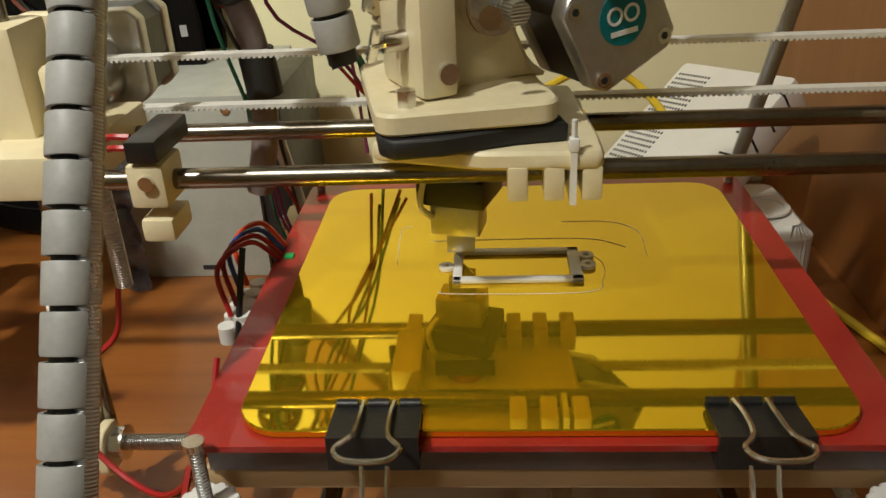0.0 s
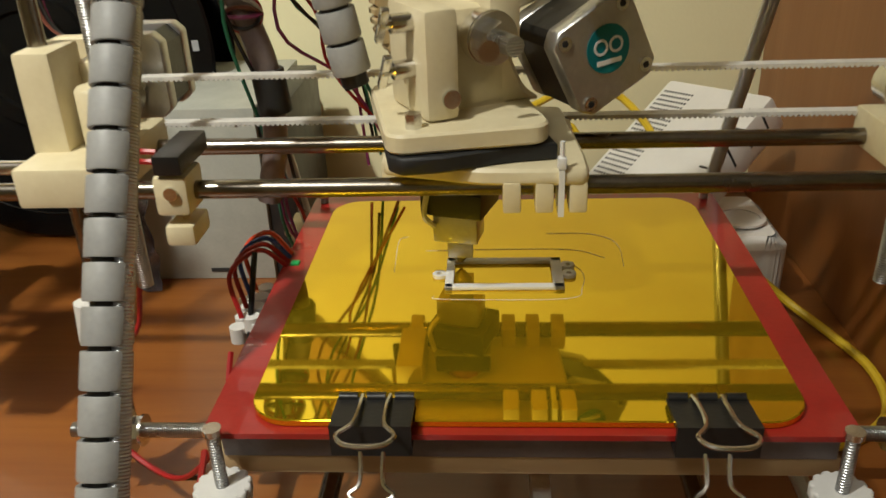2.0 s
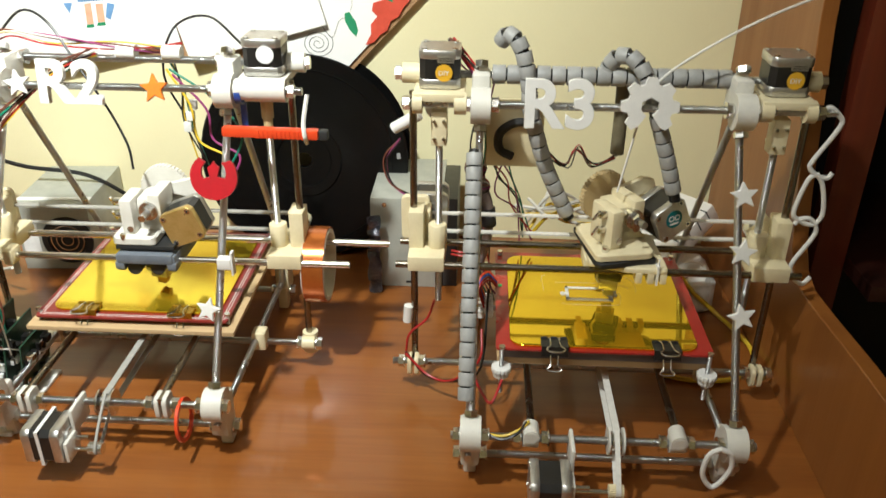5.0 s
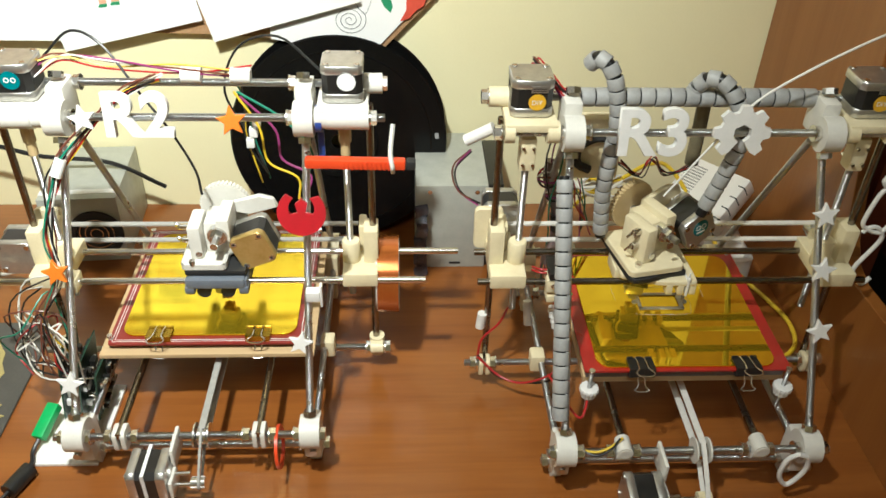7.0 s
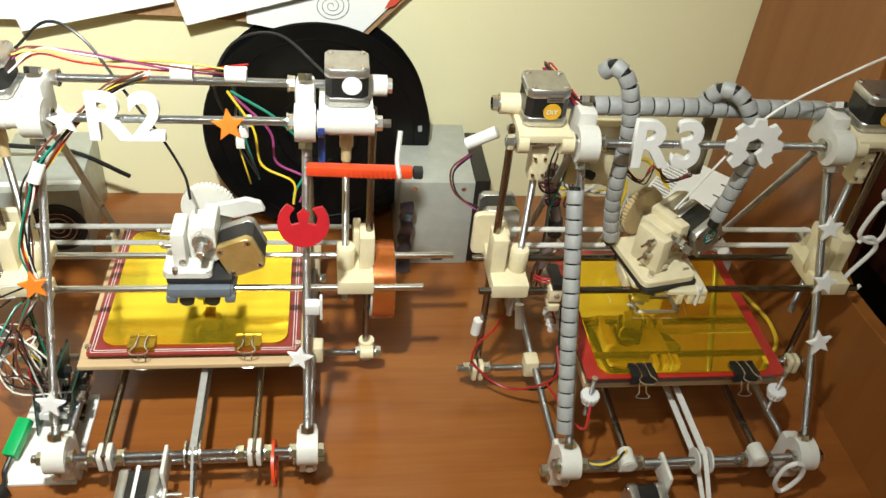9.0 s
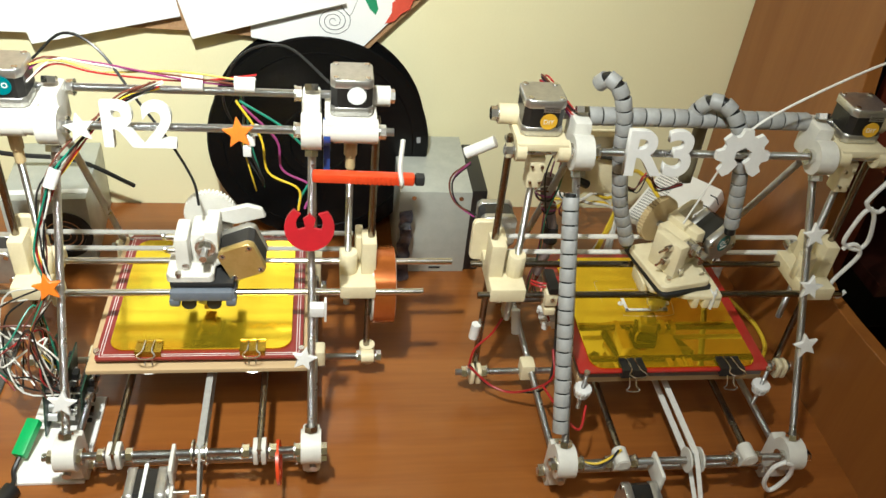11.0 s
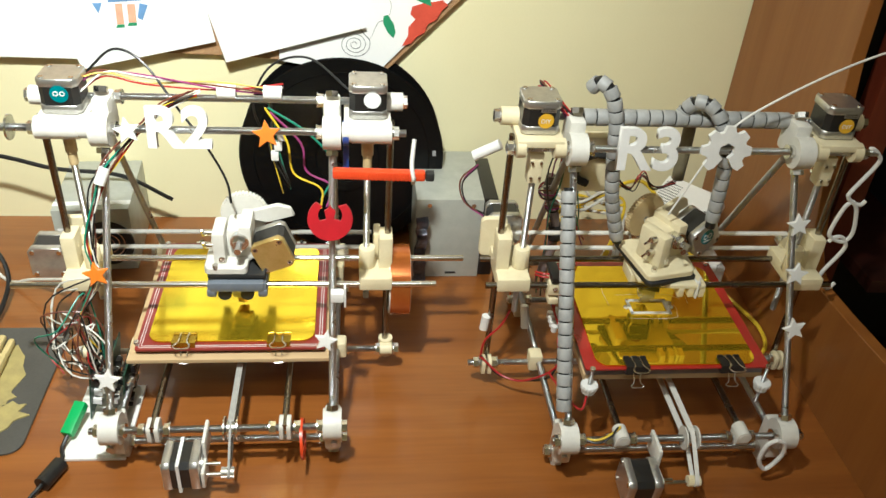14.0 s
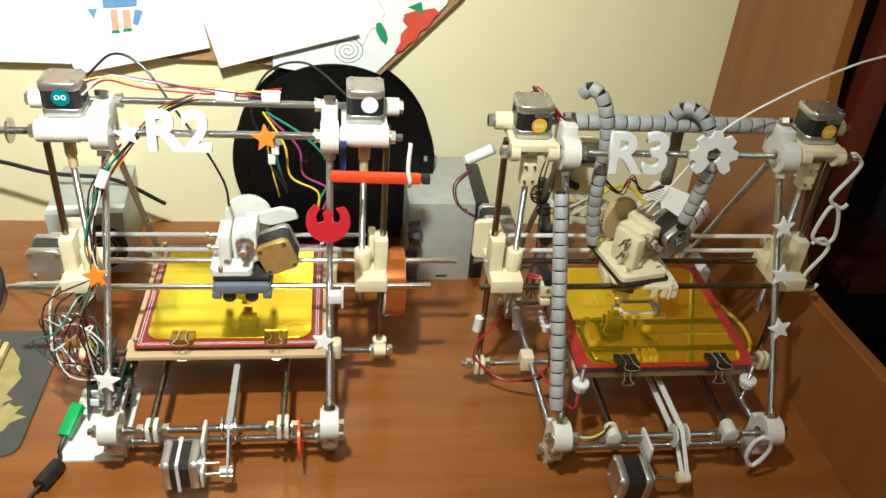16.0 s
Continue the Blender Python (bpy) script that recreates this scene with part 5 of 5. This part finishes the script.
# mat and scraps
mt = tagged(part("cutting_mat", prism(BM(), rounded(-1.02, -0.690, 0.055, 0.262, 0.018, 6), 0.0035, None, 0.0008), PAD), "worn dark rubber mat with dried yellow glue stains", "mat")
for i, (x, y, rx, ry) in enumerate(((-0.745, 0.175, 0.02, 0.05), (-0.752, 0.13, 0.03, 0.028), (-0.72, 0.11, 0.018, 0.02), (-0.77, 0.21, 0.018, 0.02))):
    rnd = random.Random(i)
    o = [(x + rx * (1 + rnd.uniform(-.4, .4)) * math.cos(k * math.pi / 8), y + ry * (1 + rnd.uniform(-.4, .4)) * math.sin(k * math.pi / 8)) for k in range(16)]
    g = tagged(part("glue_stain", prism(BM(), o, 0.0008 + 0.0004 * i, T((0, 0, 0.0035))), pm("dried_glue", (0.42, 0.34, 0.12), (0.30, 0.25, 0.10), 60, 0.7, 0, 0.4)), "dried yellow glue stain on the mat", "stain", "glue stains")
gl = tagged(part("glove", box(box(box(BM(), -0.775, -0.745, 0.15, 0.2, 0.0065, 0.018, 0.005), -0.768, -0.758, 0.2, 0.235, 0.0065, 0.016, 0.004), -0.754, -0.746, 0.2, 0.228, 0.0065, 0.016, 0.004), pm("yellow_latex", (0.62, 0.50, 0.22), None, 50, 0.6, 0, 0.3)), "crumpled yellow scrap on the mat", "scrap")

# control board of the plain printer on its foot plate
cb = thing("control_board", "green circuit board stack with wires beside the printer", "circuit board", R2X - 0.135, 0.095, 0)
part("foot_plate", box(BM(), -0.036, 0.03, -0.05, 0.06, 0.0, 0.004, 0.001), ROUTERW, cb, "pale translucent foot plate")
rnd = random.Random(9)
for k, x in enumerate((-0.018, 0.0, 0.017)):
    lay = T((x, 0.0, 0.004)) @ Matrix.Rotation(radians(8), 4, "Y")
    bd = part("board", box(BM(), -0.0008, 0.0008, 0.004, 0.062, 0.004, 0.092 - 0.012 * k, 0, lay), GREENB, cb)
    for i in range(18):
        y, z, w = rnd.uniform(.008, .052), rnd.uniform(.012, .074 - .012 * k), rnd.uniform(.003, .009)
        part("component", box(BM(), 0.0009, 0.0009 + rnd.uniform(.002, .009), y, y + rnd.uniform(.003, .009), z, z + w, 0.0004, lay), rnd.choice((BLACK, BLACK, BLACK, ALU, BLACK, WLABEL, ZINC)), bd)
    for i in range(10):
        part("header_pin", box(BM(), -0.0045, -0.0009, 0.010 + 0.0045 * i, 0.0128 + 0.0045 * i, 0.084 - 0.012 * k, 0.0875 - 0.012 * k, 0, lay), BLACK, bd)
bundle(cb, 8, [(-0.03, 0.02, 0.065), (-0.045, 0.03, 0.1), (-0.035, 0.0, 0.135), (-0.01, 0.01, 0.15), (0.01, 0.0, 0.11), (0.0, 0.01, 0.065)], 0.018, 21)
us = thing("usb_lead", "black lead with green plug and ferrite barrel", "cable")
part("plug", box(BM(), -0.0065, 0.0065, -0.021, 0.017, -0.0055, 0.0055, 0.002, T((-0.638, 0.088, 0.022)) @ Matrix.Rotation(radians(-14), 4, "Z") @ Matrix.Rotation(radians(20), 4, "X")), GREENP, us, "green plastic plug")
part("lead", tube(BM(), [(-0.642, 0.068, 0.015), (-0.645, 0.055, 0.010), (-0.642, 0.040, 0.0085), (-0.652, 0.008, 0.0085), (-0.665, -0.02, 0.004), (-0.70, -0.15, 0.003)], 0.0022, 8), WBLK, us)
part("ferrite", tube(BM(), [(-0.641, 0.036, 0.0085), (-0.652, 0.008, 0.0085)], 0.0085, 16, 2), BLACK, us, "black ferrite barrel")
bc = thing("black_cable", "black mains cables along the wall", "cable")
part("cable", tube(BM(), [(-1.0, 0.45, 0.10), (-0.85, 0.46, 0.14), (-0.74, 0.45, 0.125), (-0.66, 0.46, 0.11), (-0.6, 0.48, 0.06)], 0.003, 8), WBLK, bc)
part("cable", tube(BM(), [(-0.95, 0.42, 0.004), (-0.84, 0.38, 0.03), (-0.8, 0.35, 0.06), (-0.78, 0.32, 0.03), (-0.785, 0.25, 0.007), (-0.80, 0.2, 0.007)], 0.003, 8), WBLK, bc)
part("cable", tube(BM(), [(-0.95, 0.38, 0.004), (-0.86, 0.40, 0.02), (-0.80, 0.36, 0.004), (-0.76, 0.34, 0.02), (-0.70, 0.30, 0.05)], 0.0022, 8), WWHT, bc)

# papers pinned to a cork board
ck = thing("pin_board", "brown cork pin board tilted on the wall", "pin board")
part("cork", prism(BM(), [(-1.1, 0.275), (-0.50, 0.266), (-0.44, 0.262), (-0.296, 0.248), (-0.19, 0.36), (-0.02, 0.56), (-1.1, 0.62)], 0.012, T((0, WY - 0.0005, 0)) @ UP), CORK, ck)
FR = T((0, WY - 0.0135, 0)) @ UP


def sheet(outline, off, material, label):
    return tagged(part("drawing", prism(BM(), outline, 0.0006, T((0, -off, 0)) @ FR), material), label, "drawing", "drawings on the pin board")


sheet([(-0.95, 0.258), (-0.70, 0.258), (-0.69, 0.42), (-0.95, 0.42)], 0.004, PAPER, "white paper sheet pinned to the board")
d1 = sheet([(-0.70, 0.245), (-0.522, 0.288), (-0.548, 0.44), (-0.74, 0.42)], 0.008, PAPERB, "paper with a faint blue crayon drawing")
sheet([(-0.510, 0.261), (-0.323, 0.315), (-0.375, 0.50), (-0.56, 0.45)], 0.012, PAPER, "blank white paper pinned askew")
d3 = sheet([(-0.44, 0.262), (-0.313, 0.241), (-0.205, 0.358), (-0.18, 0.5), (-0.44, 0.5)], 0.002, PAPER, "paper with a flower drawing")


def stroke(parent, outline, off, material, name):
    part(name, prism(BM(), outline, 0.0004, T((0, -off, 0)) @ FR), material, parent)


for k, (x0, x1) in enumerate(((-0.644, -0.635), (-0.629, -0.619))):
    stroke(d1, [(x0 - 0.001, 0.308 + 0.003 * k), (x1 - 0.001, 0.309 + 0.003 * k), (x1, 0.336), (x0, 0.335)], 0.0088, CRAYSKIN, "crayon_leg")
    stroke(d1, [(x0 - 0.003, 0.3035 + 0.003 * k), (x1 - 0.001, 0.3045 + 0.003 * k), (x1 - 0.001, 0.3085 + 0.003 * k), (x0 - 0.001, 0.3075 + 0.003 * k)], 0.0089, DRAWG, "crayon_shoe")
stroke(d1, [(-0.652, 0.337), (-0.61, 0.341), (-0.606, 0.365), (-0.652, 0.365)], 0.0089, DRAWB, "crayon_patch")
stroke(d1, [(-0.618, 0.318), (-0.612, 0.315), (-0.603, 0.335), (-0.613, 0.337)], 0.0090, DRAWB, "crayon_patch")
stroke(d1, [(-0.672, 0.335), (-0.666, 0.322), (-0.660, 0.336)], 0.0090, DRAWB, "crayon_patch")
stroke(d3, [(-0.274, 0.287), (-0.262, 0.291), (-0.254, 0.301), (-0.244, 0.307), (-0.240, 0.319), (-0.229, 0.325), (-0.222, 0.338), (-0.214, 0.346), (-0.222, 0.352), (-0.236, 0.349),
            (-0.248, 0.347), (-0.262, 0.342), (-0.264, 0.332), (-0.257, 0.325), (-0.266, 0.314), (-0.266, 0.302)], 0.0028, DRAWR, "crayon_petal")
stroke(d3, [(-0.300, 0.328), (-0.294, 0.330), (-0.286, 0.318), (-0.283, 0.306), (-0.286, 0.298), (-0.294, 0.306), (-0.300, 0.318)], 0.0028, DRAWG, "crayon_leaf")
stroke(d3, [(-0.258, 0.352), (-0.236, 0.343), (-0.24, 0.36)], 0.0029, DRAWG, "crayon_leaf")
yy = WY - 0.0135 - 0.0032
part("pencil_line", tube(BM(), [(-0.300, yy, 0.322), (-0.308, yy, 0.318), (-0.318, yy, 0.296), (-0.33, yy, 0.310), (-0.345, yy, 0.322)], 0.0003, 4, 4), DRAWK, d3)
part("pencil_line", tube(BM(), [(-0.292, yy, 0.330), (-0.29, yy, 0.345), (-0.30, yy, 0.362)], 0.0003, 4, 4), DRAWK, d3)
part("pencil_spiral", tube(BM(), [(-0.338 + (0.002 + 0.0008 * i) * math.cos(i * 0.8), yy, 0.288 + (0.002 + 0.0007 * i) * math.sin(i * 0.8)) for i in range(26)], 0.0004, 4, 3), DRAWK, d3)


# ---------------------------------------------------------------- what moves
BED3 = [(0, .054), (.5, .060), (1, .066), (1.5, .064), (2, .051), (2.5, .046), (3, .039), (3.5, .044), (4, .048), (4.5, .057), (5, .066), (7.5, .056), (8, .060), (8.5, .061), (11, .073),
        (11.5, .070), (12, .063), (12.5, .057), (13, .055), (13.5, .053), (14, .053), (14.5, .054), (15, .053), (15.5, .053), (16, .055)]
CAR3 = [(0, -.021), (.5, -.025), (1, -.021), (1.5, -.019), (2, -.018), (2.5, -.010), (3, -.004), (3.5, .006), (4, .014), (4.5, .018), (5, .018), (7.5, -.034), (8, -.030), (8.5, -.026), (11, .006),
        (11.5, .006), (12, .008), (12.5, .007), (13, .004), (13.5, -.001), (14, -.004), (14.5, -.008), (15, -.013), (15.5, -.018), (16, -.022)]
BED2 = [(0, .078), (5, .080), (7.5, .078), (8, .075), (8.5, .081), (11, .077), (11.5, .079), (12, .082), (12.5, .077), (13, .069), (13.5, .077), (14, .070), (14.5, .073), (15, .074), (15.5, .068), (16, .077)]
CAR2 = [(0, .016), (5, .018), (7.5, .0125), (8, .0085), (8.5, .0125), (11, .0075), (11.5, .0075), (12, .0105), (12.5, .0145), (13, .0075), (13.5, .0175), (14, .0105), (14.5, .0135), (15, .0155), (15.5, .0105), (16, .0185)]


def swing(p0, dz, x):
    """Turn that brings a strand hung at p0 over x, dz below."""
    return math.degrees(math.atan2(p0[0] - x, dz))


def motions():
    walk(bed3, [(t, at(0, y, 0)) for t, y in BED3])
    walk(bed2, [(t, at(0, y + 0.0225, LOW)) for t, y in BED2])
    walk(car3, [(t, at(x, 0, 0)) for t, x in CAR3])
    walk(car2, [(t, at(x, 0, LOW)) for t, x in CAR2])
    walk(hl, [(t, at(*P0L, 0, swing(P0L, 0.124, x - 0.041), 0)) for t, x in CAR3])
    walk(hr, [(t, at(*P0R, 0, swing(P0R, 0.076, x + 0.050), 0)) for t, x in CAR3])
    walk(fs, [(t, at(0.031, 0.146, 0.342, 0, swing((0.031, 0, 0), 0.1, x - 0.004), 0)) for t, x in CAR3])


motions()
